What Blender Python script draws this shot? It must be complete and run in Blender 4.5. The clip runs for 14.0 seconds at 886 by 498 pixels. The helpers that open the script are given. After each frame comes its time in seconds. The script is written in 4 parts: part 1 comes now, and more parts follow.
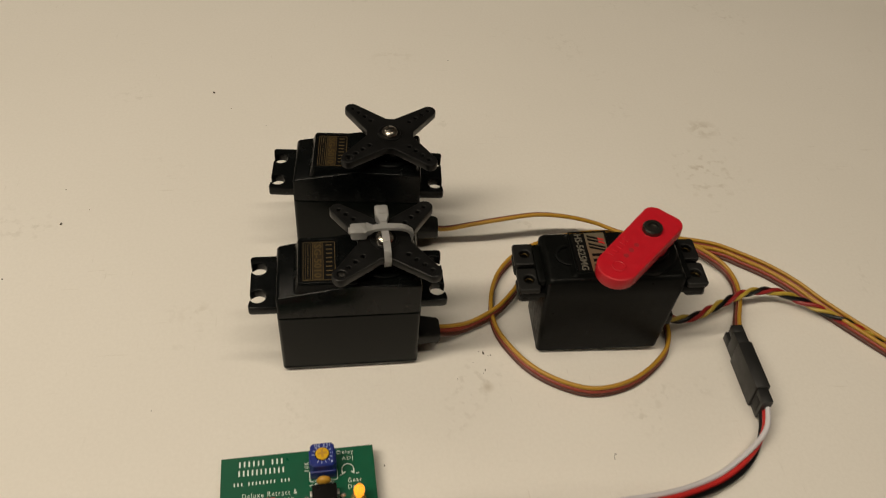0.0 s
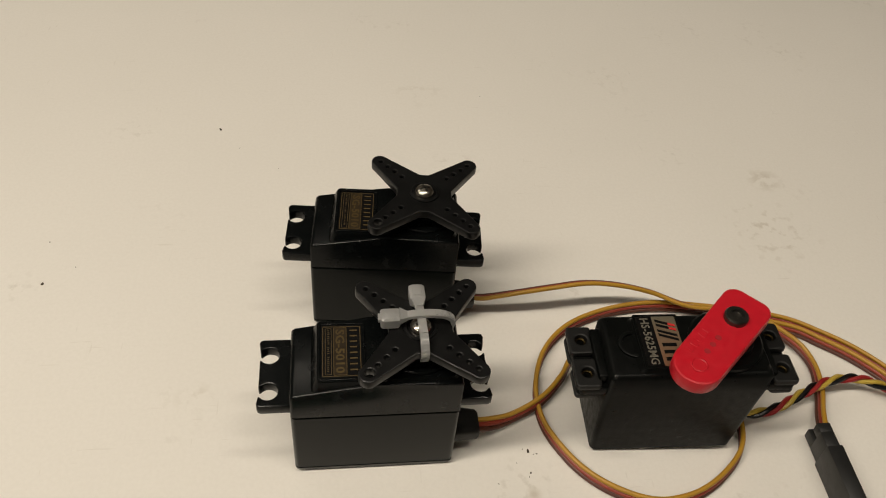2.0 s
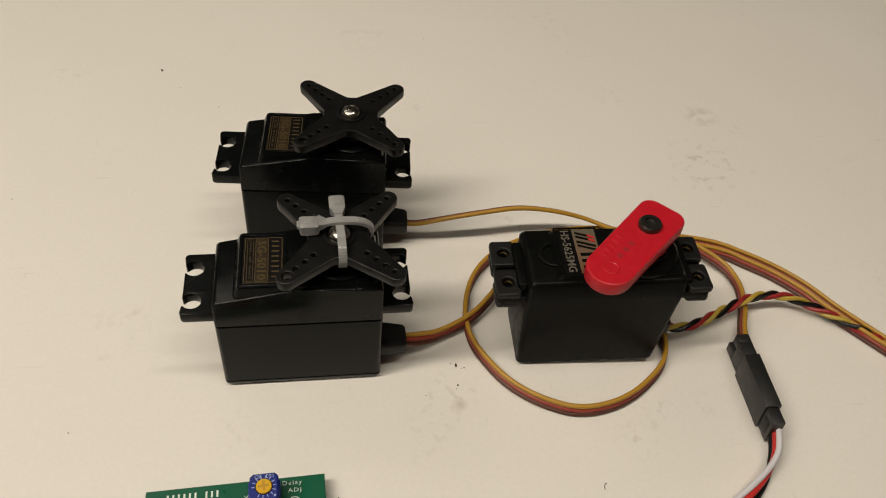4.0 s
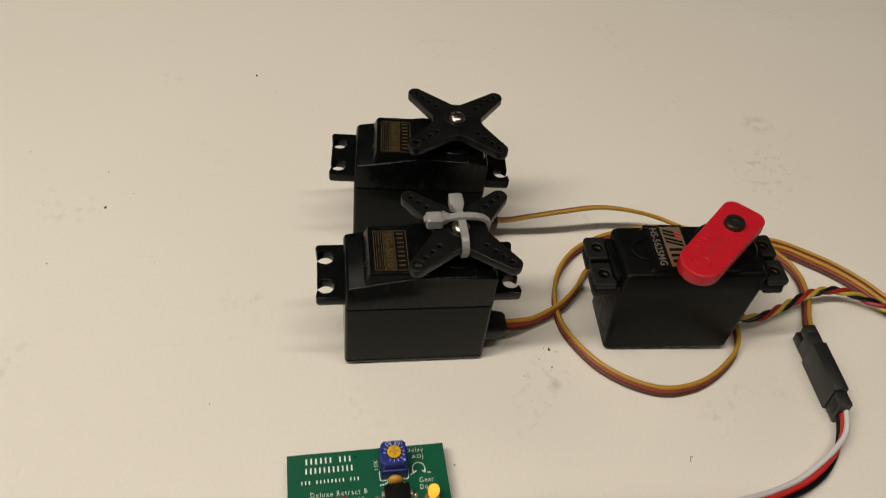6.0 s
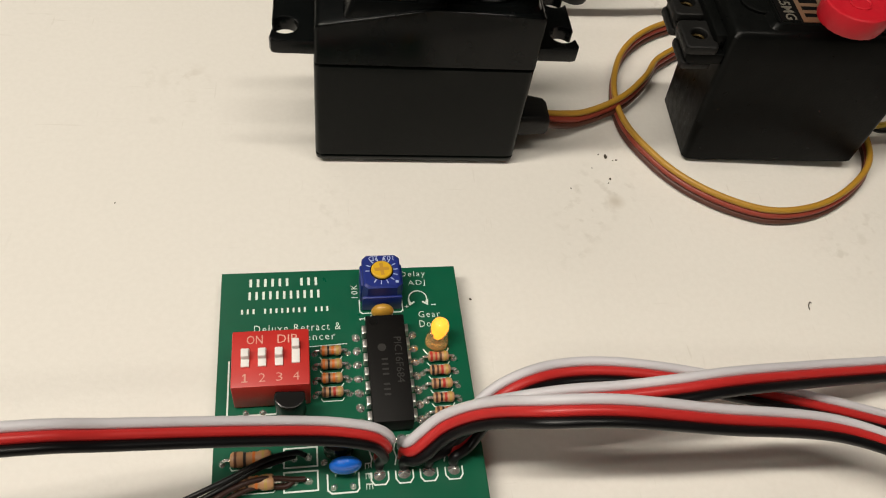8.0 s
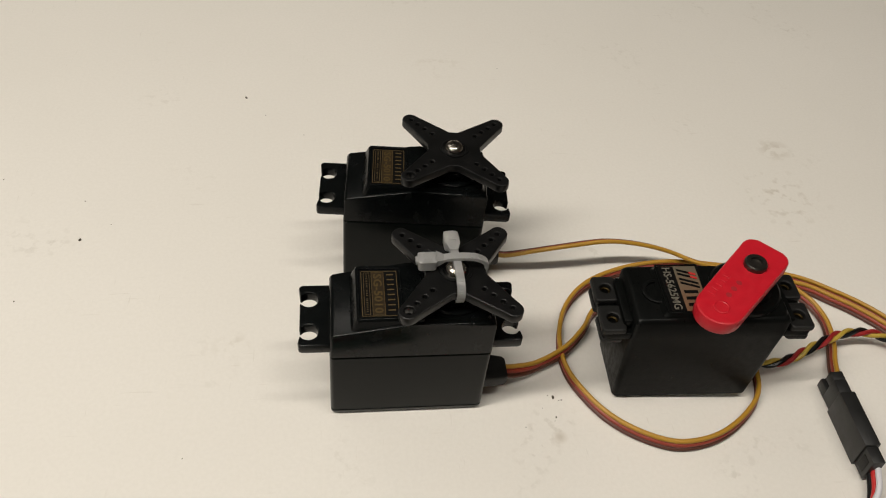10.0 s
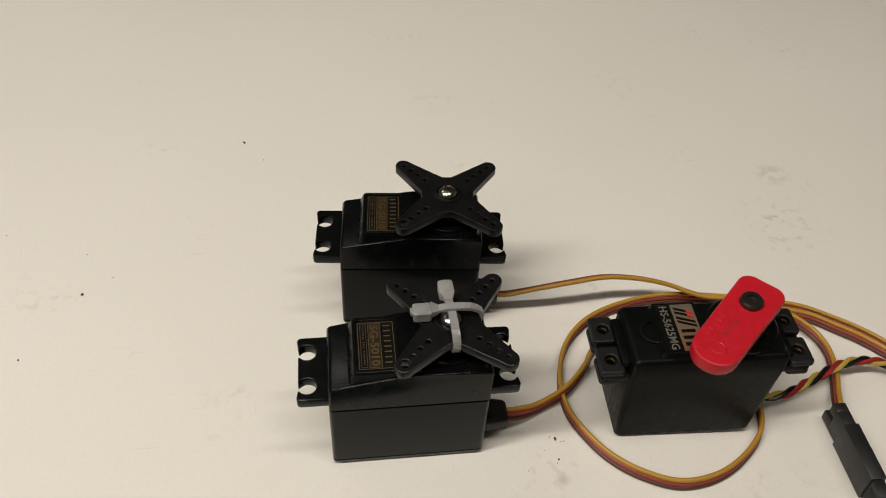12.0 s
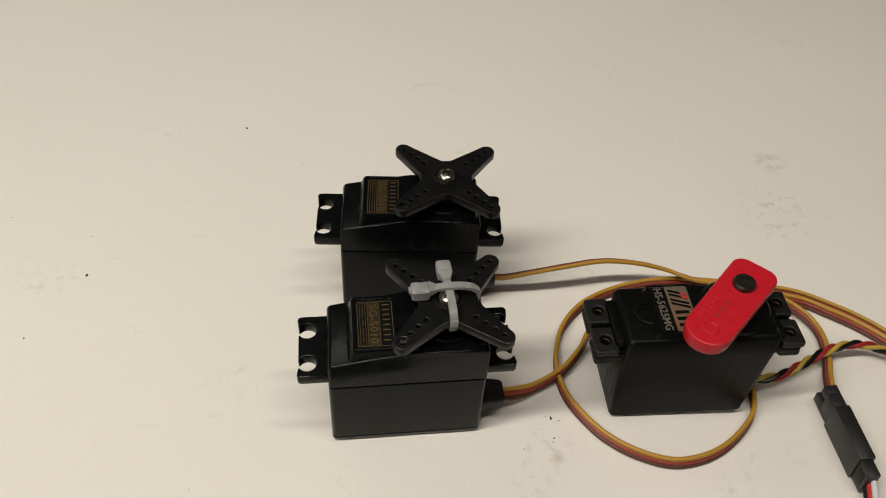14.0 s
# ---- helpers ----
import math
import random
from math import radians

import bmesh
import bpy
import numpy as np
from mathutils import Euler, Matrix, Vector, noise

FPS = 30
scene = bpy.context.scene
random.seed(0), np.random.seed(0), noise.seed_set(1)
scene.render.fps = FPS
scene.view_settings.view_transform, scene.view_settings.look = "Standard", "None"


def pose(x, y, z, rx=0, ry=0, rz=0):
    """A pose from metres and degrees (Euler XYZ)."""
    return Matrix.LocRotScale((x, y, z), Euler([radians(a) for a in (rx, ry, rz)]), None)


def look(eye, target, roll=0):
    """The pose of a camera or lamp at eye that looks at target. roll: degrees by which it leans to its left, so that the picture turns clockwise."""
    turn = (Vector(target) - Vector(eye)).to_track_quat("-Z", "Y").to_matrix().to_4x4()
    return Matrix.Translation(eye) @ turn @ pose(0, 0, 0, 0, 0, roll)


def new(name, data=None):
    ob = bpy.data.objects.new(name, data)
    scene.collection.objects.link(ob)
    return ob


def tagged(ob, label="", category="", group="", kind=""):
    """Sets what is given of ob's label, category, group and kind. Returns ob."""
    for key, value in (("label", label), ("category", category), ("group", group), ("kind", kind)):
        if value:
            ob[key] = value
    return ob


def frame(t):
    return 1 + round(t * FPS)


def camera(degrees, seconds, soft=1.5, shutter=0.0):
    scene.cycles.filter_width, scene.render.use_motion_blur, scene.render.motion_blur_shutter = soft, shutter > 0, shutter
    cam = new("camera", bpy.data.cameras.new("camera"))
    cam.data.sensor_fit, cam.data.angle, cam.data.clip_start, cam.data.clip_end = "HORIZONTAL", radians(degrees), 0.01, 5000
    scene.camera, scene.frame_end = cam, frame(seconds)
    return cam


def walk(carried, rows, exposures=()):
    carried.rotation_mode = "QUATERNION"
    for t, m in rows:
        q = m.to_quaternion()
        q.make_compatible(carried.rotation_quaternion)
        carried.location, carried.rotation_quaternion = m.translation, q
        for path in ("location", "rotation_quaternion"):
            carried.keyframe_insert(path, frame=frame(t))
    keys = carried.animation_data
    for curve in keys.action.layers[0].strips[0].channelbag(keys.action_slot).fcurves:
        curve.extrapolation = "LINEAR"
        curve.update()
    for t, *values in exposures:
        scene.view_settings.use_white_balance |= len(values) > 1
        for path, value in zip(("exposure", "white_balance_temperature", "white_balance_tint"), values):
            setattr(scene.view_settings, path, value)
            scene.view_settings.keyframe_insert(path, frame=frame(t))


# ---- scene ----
cam = camera(57.78, 14.0, 1.05, 0.2)
PATH = [
    (0, (0.01725, -0.14099, 0.20283), (0.04338, -0.00601, 0.05758), 5.79),
    (0.5, (0.01512, -0.11233, 0.19156), (0.04159, 0.02476, 0.04836), 6.37),
    (1, (0.01666, -0.10062, 0.18752), (0.04319, 0.03561, 0.04352), 6.48),
    (1.5, (0.01512, -0.10243, 0.18741), (0.04197, 0.03431, 0.04394), 6.78),
    (2, (0.01194, -0.10246, 0.18932), (0.03770, 0.03418, 0.04557), 6.70),
    (2.5, (0.02524, -0.11241, 0.18174), (0.05276, 0.02275, 0.03692), 6.69),
    (2.7, (0.03312, -0.11996, 0.17855), (0.06328, 0.01383, 0.03298), 7.12),
    (5, (0.01062, -0.12043, 0.19155), (0.04001, 0.01315, 0.04564), 7.39),
    (5.5, (0.00080, -0.12228, 0.19719), (0.03038, 0.01230, 0.05223), 7.28),
    (6, (-0.00462, -0.13305, 0.19337), (0.02424, 0.00079, 0.04759), 7.77),
    (6.5, (-0.00530, -0.15007, 0.19135), (0.02239, -0.01806, 0.04369), 8.02),
    (7, (-0.00689, -0.14776, 0.18547), (0.02049, -0.01609, 0.03744), 8.20),
    (7.5, (-0.00283, -0.12698, 0.14066), (0.02591, 0.00012, -0.01107), 9.90),
    (8, (0.00256, -0.11155, 0.12027), (0.03076, 0.00687, -0.03842), 10.53),
    (8.5, (0.00391, -0.10815, 0.12173), (0.03270, 0.00917, -0.03767), 10.25),
    (9, (0.00156, -0.11762, 0.16612), (0.02825, 0.00786, 0.01268), 8.55),
    (9.2, (0.00032, -0.11857, 0.17681), (0.02725, 0.01100, 0.02686), 8.33),
    (11.5, (0.00508, -0.11015, 0.19041), (0.03066, 0.02859, 0.04866), 4.97),
    (12, (0.00584, -0.11116, 0.19308), (0.03001, 0.02790, 0.05137), 4.28),
    (12.5, (0.00638, -0.11221, 0.19503), (0.02993, 0.02731, 0.05368), 3.92),
    (13, (0.00623, -0.11188, 0.19228), (0.03009, 0.02712, 0.05046), 4.14),
    (13.5, (0.00694, -0.11195, 0.19309), (0.03061, 0.02671, 0.05092), 4.07),
    (14, (0.00620, -0.11616, 0.19342), (0.02979, 0.02188, 0.05063), 4.50),
]
EXPOSURE = [(0, -0.30, 6950, 10), (0.5, -0.38, 6800, 10), (1.0, -0.33, 6650, 10), (1.6, -0.06, 6550, 10), (2.5, -0.09, 6520, 10), (5.0, -0.08, 6500, 10), (5.5, -0.22, 6550, 10), (6.0, -0.14, 6500, 10), (6.6, -0.03, 6450, 10), (7.2, 0.0, 6420, 10), (8.0, 0.12, 6240, 10), (8.6, 0.17, 6130, 10), (9.2, 0.13, 6080, 10), (11.3, 0.01, 6150, 10), (14, -0.01, 6150, 10)]
walk(cam, [(t, look(eye, target, roll)) for t, eye, target, roll in PATH], EXPOSURE)

# ---- light ----
MM = 0.001
world = bpy.data.worlds.new("room_dark")
world.use_nodes = True
world.node_tree.nodes["Background"].inputs[0].default_value = (1.0, 0.86, 0.68, 1)
world.node_tree.nodes["Background"].inputs[1].default_value = 0.05
scene.world = world


def tube_lamp(name, x, y, z, length, width, watts, colour, aim):
    data = bpy.data.lights.new(name, "AREA")
    data.shape, data.size, data.size_y, data.energy, data.color = "RECTANGLE", length, width, watts, colour
    ob = new(name, data)
    d = Vector(aim) - Vector((x, y, z))
    zax = -d.normalized()
    xax = (Vector((1, 0, 0)) - zax * zax.x).normalized()
    yax = zax.cross(xax)
    ob.matrix_world = Matrix.Translation((x, y, z)) @ Matrix((xax, yax, zax)).transposed().to_4x4()
    return ob


WARM = (1.0, 0.90, 0.76)
# unseen low tube, added to make the worktop brighter on its left
tube_lamp("added_low_tube_near", -0.30, -0.13, 0.80, 0.60, 0.04, 4.35, WARM, (0, 0, 0))
tube_lamp("ceiling_tube_left", -0.80, -0.24, 1.5, 1.2, 0.05, 9.7, WARM, (0, 0, 0))
tube_lamp("ceiling_tube_right", 0.38, -0.24, 1.5, 0.55, 0.05, 4.7, WARM, (0, 0, 0))
tube_lamp("ceiling_tube_far", -0.70, 1.00, 1.5, 1.4, 0.06, 3.9, WARM, (0, 0, 0))
tube_lamp("ceiling_tube_behind", -0.80, -1.20, 1.5, 1.2, 0.06, 4.0, WARM, (0, 0, 0))


# ---- materials ----
def material(name, colour, rough=0.5, metal=0.0, vary=0.0, vary_scale=200.0, bump=0.0, bump_scale=2000.0, coat=0.0, rough_vary=0.0, gloss=0.5):
    m = bpy.data.materials.new(name)
    m.use_nodes = True
    n, l = m.node_tree.nodes, m.node_tree.links
    b = n["Principled BSDF"]
    b.inputs["Base Color"].default_value = (*colour, 1)
    b.inputs["Roughness"].default_value = rough
    b.inputs["Metallic"].default_value = metal
    b.inputs["Coat Weight"].default_value = coat
    b.inputs["Specular IOR Level"].default_value = gloss
    co = n.new("ShaderNodeTexCoord")
    if vary:
        t = n.new("ShaderNodeTexNoise")
        t.inputs["Scale"].default_value, t.inputs["Detail"].default_value = vary_scale, 5
        l.new(co.outputs["Object"], t.inputs["Vector"])
        mix = n.new("ShaderNodeMix")
        mix.data_type = "RGBA"
        mix.inputs[6].default_value = (*[c * (1 - vary) for c in colour], 1)
        mix.inputs[7].default_value = (*[min(1, c * (1 + vary)) for c in colour], 1)
        l.new(t.outputs["Fac"], mix.inputs[0])
        l.new(mix.outputs[2], b.inputs["Base Color"])
    if rough_vary:
        t = n.new("ShaderNodeTexNoise")
        t.inputs["Scale"].default_value, t.inputs["Detail"].default_value = vary_scale * 1.7, 6
        l.new(co.outputs["Object"], t.inputs["Vector"])
        r = n.new("ShaderNodeMapRange")
        r.inputs[1].default_value, r.inputs[2].default_value = 0.3, 0.7
        r.inputs[3].default_value, r.inputs[4].default_value = rough - rough_vary, rough + rough_vary
        l.new(t.outputs["Fac"], r.inputs[0])
        l.new(r.outputs[0], b.inputs["Roughness"])
    if bump:
        t = n.new("ShaderNodeTexNoise")
        t.inputs["Scale"].default_value, t.inputs["Detail"].default_value = bump_scale, 3
        l.new(co.outputs["Object"], t.inputs["Vector"])
        bp = n.new("ShaderNodeBump")
        bp.inputs["Strength"].default_value, bp.inputs["Distance"].default_value = bump, 0.0002
        l.new(t.outputs["Fac"], bp.inputs["Height"])
        l.new(bp.outputs[0], b.inputs["Normal"])
    return m


def laminate():
    """Off-white worktop: faint mottling, rubbed grey smudges, a little gloss that varies."""
    m = bpy.data.materials.new("worktop_laminate")
    m.use_nodes = True
    n, l = m.node_tree.nodes, m.node_tree.links
    b = n["Principled BSDF"]
    co = n.new("ShaderNodeTexCoord")

    def noise_at(scale, detail):
        t = n.new("ShaderNodeTexNoise")
        t.inputs["Scale"].default_value, t.inputs["Detail"].default_value = scale, detail
        l.new(co.outputs["Object"], t.inputs["Vector"])
        return t.outputs["Fac"]

    def mixed(fac, a, c):
        x = n.new("ShaderNodeMix")
        x.data_type = "RGBA"
        l.new(fac, x.inputs[0])
        for k, v in ((6, a), (7, c)):
            if isinstance(v, tuple):
                x.inputs[k].default_value = (*v, 1)
            else:
                l.new(v, x.inputs[k])
        return x.outputs[2]

    def ramp(fac, lo, hi, a, c):
        r = n.new("ShaderNodeMapRange")
        for k, v in zip((1, 2, 3, 4), (lo, hi, a, c)):
            r.inputs[k].default_value = v
        l.new(fac, r.inputs[0])
        return r.outputs[0]

    base = mixed(noise_at(9, 3), (0.70, 0.675, 0.62), (0.76, 0.735, 0.685))
    base = mixed(ramp(noise_at(900, 2), 0.35, 0.65, 0, 0.25), base, (0.66, 0.635, 0.58))
    # rubbed smudges: coarse patches broken up by a finer noise
    patch, fine = ramp(noise_at(26, 2), 0.62, 0.72, 0, 1), ramp(noise_at(330, 4), 0.54, 0.66, 0, 0.5)
    mul = n.new("ShaderNodeMath")
    mul.operation = "MULTIPLY"
    l.new(patch, mul.inputs[0]), l.new(fine, mul.inputs[1])
    base = mixed(mul.outputs[0], base, (0.52, 0.49, 0.43))
    for place, reach, lo, strength in (((0.171, 0.1105, 0), 0.0075, 0.42, 0.5), ((0.163, 0.083, 0), 0.02, 0.54, 0.5), ((-0.0275, 0.0235, 0), 0.006, 0.5, 0.35), ((0.0605, -0.0098, 0), 0.0024, 0.28, 0.55), ((0.045, 0.165, 0), 0.012, 0.52, 0.25)):
        d = n.new("ShaderNodeVectorMath")
        d.operation = "DISTANCE"
        d.inputs[1].default_value = place
        l.new(co.outputs["Object"], d.inputs[0])
        near, grain, both = ramp(d.outputs["Value"], reach * 0.2, reach, 1, 0), ramp(noise_at(260, 4), lo, lo + 0.14, 0, strength), n.new("ShaderNodeMath")
        both.operation = "MULTIPLY"
        l.new(near, both.inputs[0]), l.new(grain, both.inputs[1])
        base = mixed(both.outputs[0], base, (0.42, 0.37, 0.29))
    # sparse short scuffs, drawn out in two directions
    for turn, size in ((0.6, (90, 900, 90)), (-0.9, (1100, 120, 90))):
        mp = n.new("ShaderNodeMapping")
        mp.inputs["Rotation"].default_value, mp.inputs["Scale"].default_value = (0, 0, turn), size
        l.new(co.outputs["Object"], mp.inputs["Vector"])
        t = n.new("ShaderNodeTexNoise")
        t.inputs["Scale"].default_value, t.inputs["Detail"].default_value = 1.0, 2
        l.new(mp.outputs[0], t.inputs["Vector"])
        cut = n.new("ShaderNodeMath")
        cut.operation = "MULTIPLY"
        l.new(ramp(t.outputs["Fac"], 0.67, 0.75, 0, 0.22), cut.inputs[0]), l.new(ramp(noise_at(40, 2), 0.5, 0.62, 0, 1), cut.inputs[1])
        base = mixed(cut.outputs[0], base, (0.46, 0.42, 0.35))
    l.new(base, b.inputs["Base Color"])
    l.new(ramp(noise_at(60, 5), 0.3, 0.7, 0.36, 0.5), b.inputs["Roughness"])
    bp = n.new("ShaderNodeBump")
    bp.inputs["Strength"].default_value, bp.inputs["Distance"].default_value = 0.12, 0.0002
    l.new(noise_at(1500, 3), bp.inputs["Height"])
    l.new(bp.outputs[0], b.inputs["Normal"])
    return m


def clear(name, colour, rough, transmission, glow=0.0, subsurface=0.0):
    m = material(name, colour, rough)
    b = m.node_tree.nodes["Principled BSDF"]
    b.inputs["Transmission Weight"].default_value = transmission
    b.inputs["Emission Color"].default_value = (*colour, 1)
    b.inputs["Emission Strength"].default_value = glow
    b.inputs["Subsurface Weight"].default_value = subsurface
    b.inputs["Subsurface Radius"].default_value = (0.002, 0.002, 0.0018)
    return m


M_TABLE = laminate()
M_WALL = material("painted_wall", (0.34, 0.31, 0.27), 0.8, vary=0.05, vary_scale=6, bump=0.1, bump_scale=300)
M_FLOOR = material("grey_floor", (0.20, 0.18, 0.16), 0.7, vary=0.2, vary_scale=12)
M_CASE = material("black_moulded_plastic", (0.0026, 0.0033, 0.0034), 0.24, gloss=0.19, vary=0.35, vary_scale=120, bump=0.10, bump_scale=2600, rough_vary=0.07)
M_CASE_LOW = material("black_satin_plastic", (0.0030, 0.0042, 0.0038), 0.12, gloss=0.125, vary=0.25, vary_scale=90, bump=0.02, bump_scale=3200, rough_vary=0.03)
M_HORN = material("black_nylon", (0.0042, 0.0043, 0.0043), 0.38, gloss=0.27, vary=0.3, vary_scale=150, bump=0.15, bump_scale=2200, rough_vary=0.08)
M_RUBBER = material("black_rubber", (0.006, 0.006, 0.0056), 0.52, gloss=0.3, vary=0.4, vary_scale=250, bump=0.35, bump_scale=1500)
M_DUSTY = material("dusty_black_plastic", (0.0034, 0.0038, 0.0036), 0.36, gloss=0.085, vary=0.5, vary_scale=300, bump=0.12, bump_scale=2000, rough_vary=0.1)
M_GLOSSBLACK = material("glossy_black_sticker", (0.004, 0.004, 0.004), 0.25, vary=0.2, vary_scale=300)
M_GOLD = material("gold_print", (0.070, 0.046, 0.013), 0.45, 0.0, vary=0.25, vary_scale=500)
M_GOLD_DARK = material("dark_gold_panel", (0.016, 0.010, 0.004), 0.35, vary=0.25, vary_scale=500)
M_STEEL = material("nickel_steel", (0.62, 0.58, 0.52), 0.2, 1.0, vary=0.15, vary_scale=500, bump=0.1, bump_scale=1500)
M_DARKSTEEL = material("black_oxide_steel", (0.09, 0.085, 0.075), 0.32, 0.9, vary=0.3, vary_scale=700, bump=0.2)
M_BRASS = material("brass", (0.034, 0.024, 0.010), 0.5, 1.0, vary=0.3, vary_scale=600)
M_SOLDER = material("solder", (0.82, 0.80, 0.76), 0.2, 0.85, vary=0.2, vary_scale=900, bump=0.3, bump_scale=900)
M_RED_ARM = material("red_moulded_nylon", (0.46, 0.008, 0.018), 0.42, gloss=0.36, vary=0.13, vary_scale=420, bump=0.2, bump_scale=1300, rough_vary=0.12)
M_RED_DENT_SHADE = material("red_nylon_dent_shade", (0.30, 0.008, 0.014), 0.6)
M_NYLON = clear("translucent_nylon", (0.60, 0.60, 0.59), 0.28, 0.62, subsurface=0.3)
M_ORANGE_W = material("orange_wire", (0.40, 0.215, 0.020), 0.42, vary=0.12, vary_scale=160, bump=0.08)
M_RED_W = material("red_brown_wire", (0.26, 0.040, 0.022), 0.42, vary=0.12, vary_scale=160, bump=0.08)
M_BROWN_W = material("brown_wire", (0.085, 0.028, 0.016), 0.45, vary=0.15, vary_scale=160, bump=0.08)
M_YELLOW_W = material("yellow_wire", (0.42, 0.29, 0.04), 0.4, vary=0.1, vary_scale=160)
M_WIRE_RED = material("bright_red_wire", (0.47, 0.022, 0.020), 0.38, vary=0.1, vary_scale=140, bump=0.06)
M_TWIST_RED = material("dark_red_wire", (0.27, 0.014, 0.014), 0.4, vary=0.1, vary_scale=140)
M_WIRE_BLACK = material("black_wire", (0.0035, 0.0036, 0.0042), 0.33, gloss=0.30, vary=0.3, vary_scale=140, bump=0.06)
M_WIRE_WHITE = material("white_wire", (0.58, 0.57, 0.60), 0.4, vary=0.06, vary_scale=140, bump=0.06)
M_WIRE_DBROWN = material("dark_brown_wire", (0.032, 0.013, 0.009), 0.42, gloss=0.3, vary=0.2, vary_scale=140)
M_PCB = material("green_solder_mask", (0.002, 0.090, 0.044), 0.32, vary=0.14, vary_scale=160, bump=0.05, bump_scale=900, rough_vary=0.05)
M_PCB_EDGE = material("green_brown_board_edge", (0.10, 0.13, 0.06), 0.6, vary=0.2, vary_scale=500)
M_SILK = material("white_silkscreen", (0.72, 0.78, 0.72), 0.55, vary=0.08, vary_scale=900)
M_DIP_RED = material("red_switch_plastic", (0.50, 0.024, 0.018), 0.42, vary=0.1, vary_scale=260, bump=0.1)
M_WHITE = material("white_plastic", (0.78, 0.76, 0.73), 0.45, vary=0.06, vary_scale=400)
M_PALE_PRINT = material("pale_print", (0.64, 0.32, 0.25), 0.6)
M_BLUE = material("blue_thermoplastic", (0.008, 0.022, 0.185), 0.4, vary=0.15, vary_scale=300, bump=0.1)
M_BLUE_CAP = material("blue_epoxy_dip", (0.012, 0.13, 0.62), 0.22, vary=0.1, vary_scale=300, coat=0.4)
M_YELLOW = material("yellow_dial_plastic", (0.66, 0.39, 0.012), 0.4, vary=0.08, vary_scale=400)
M_PALE_BLUE = material("pale_blue_print", (0.36, 0.42, 0.62), 0.6)
M_TAN_CAP = material("tan_epoxy_dip", (0.50, 0.27, 0.035), 0.3, vary=0.15, vary_scale=400)
M_IC = material("chip_epoxy", (0.0042, 0.0038, 0.0034), 0.55, vary=0.25, vary_scale=600, bump=0.08, bump_scale=2600, gloss=0.17)
M_PIN = material("tinned_pin", (0.62, 0.60, 0.57), 0.30, 0.9, vary=0.12, vary_scale=900)
M_IC_PRINT = material("laser_marking", (0.015, 0.014, 0.012), 0.7)
M_RES = material("tan_resistor_lacquer", (0.46, 0.25, 0.12), 0.35, vary=0.15, vary_scale=700)
M_BAND = [material("band_" + n, c, 0.4) for n, c in (("red", (0.42, 0.03, 0.02)), ("black", (0.015, 0.012, 0.012)), ("orange", (0.62, 0.16, 0.02)), ("brown", (0.10, 0.035, 0.02)), ("gold", (0.45, 0.30, 0.08)))]
M_LED = clear("amber_led_lens", (1.0, 0.82, 0.45), 0.12, 0.85)
M_LED_GLOW = clear("amber_led_die", (1.0, 0.42, 0.02), 0.3, 0.0, glow=1.6)
M_CONN = material("black_connector_plastic", (0.010, 0.0102, 0.0100), 0.45, vary=0.2, vary_scale=200, bump=0.1, rough_vary=0.06)
M_SILVER_PRINT = material("silver_foil_print", (0.135, 0.125, 0.10), 0.4, 0.2, vary=0.15, vary_scale=400)
M_SPECK = material("dark_grit", (0.075, 0.06, 0.042), 0.8, vary=0.4, vary_scale=900)


def copper_foil():
    """Foil sticker that goes from silver-green to copper along its length."""
    m = material("copper_foil_sticker", (0.50, 0.25, 0.12), 0.35, 0.35)
    n, l = m.node_tree.nodes, m.node_tree.links
    co, sep, mix = n.new("ShaderNodeTexCoord"), n.new("ShaderNodeSeparateXYZ"), n.new("ShaderNodeMix")
    rg = n.new("ShaderNodeMapRange")
    rg.inputs[1].default_value, rg.inputs[2].default_value = 0.002, 0.019
    mix.data_type = "RGBA"
    mix.inputs[6].default_value, mix.inputs[7].default_value = (0.24, 0.12, 0.065, 1), (0.15, 0.14, 0.10, 1)
    l.new(co.outputs["Object"], sep.inputs[0]), l.new(sep.outputs["Y"], rg.inputs[0])
    l.new(rg.outputs[0], mix.inputs[0]), l.new(mix.outputs[2], n["Principled BSDF"].inputs["Base Color"])
    return m


M_FOIL = copper_foil()


# ---- shape helpers: all sizes in millimetres ----
def empty(name, m, label, category, group="", kind=""):
    ob = new(name)
    ob.empty_display_size = 0.005
    ob.matrix_world = m
    return tagged(ob, label, category, group, kind)


def finish(me, mat, angle=35):
    me.materials.append(mat)
    for p in me.polygons:
        p.use_smooth = True
    me.set_sharp_from_angle(angle=radians(angle))
    return me


def part(name, bm, mat, parent, label="", angle=35):
    me = bpy.data.meshes.new(name)
    bmesh.ops.recalc_face_normals(bm, faces=bm.faces[:])
    bm.transform(Matrix.Scale(MM, 4))
    bm.to_mesh(me)
    bm.free()
    ob = new(name, finish(me, mat, angle))
    ob.parent = parent
    return tagged(ob, label)


def box(x0, x1, y0, y1, z0, z1, bevel=0.0, seg=2, bm=None):
    bm = bm or bmesh.new()
    made = bmesh.ops.create_cube(bm, size=1)["verts"]
    for v in made:
        v.co = ((x0 + x1) / 2 + v.co.x * (x1 - x0), (y0 + y1) / 2 + v.co.y * (y1 - y0), (z0 + z1) / 2 + v.co.z * (z1 - z0))
    if bevel:
        edges = list({e for v in made for e in v.link_edges})
        bmesh.ops.bevel(bm, geom=edges, offset=bevel, segments=seg, affect="EDGES", profile=0.5)
    return bm


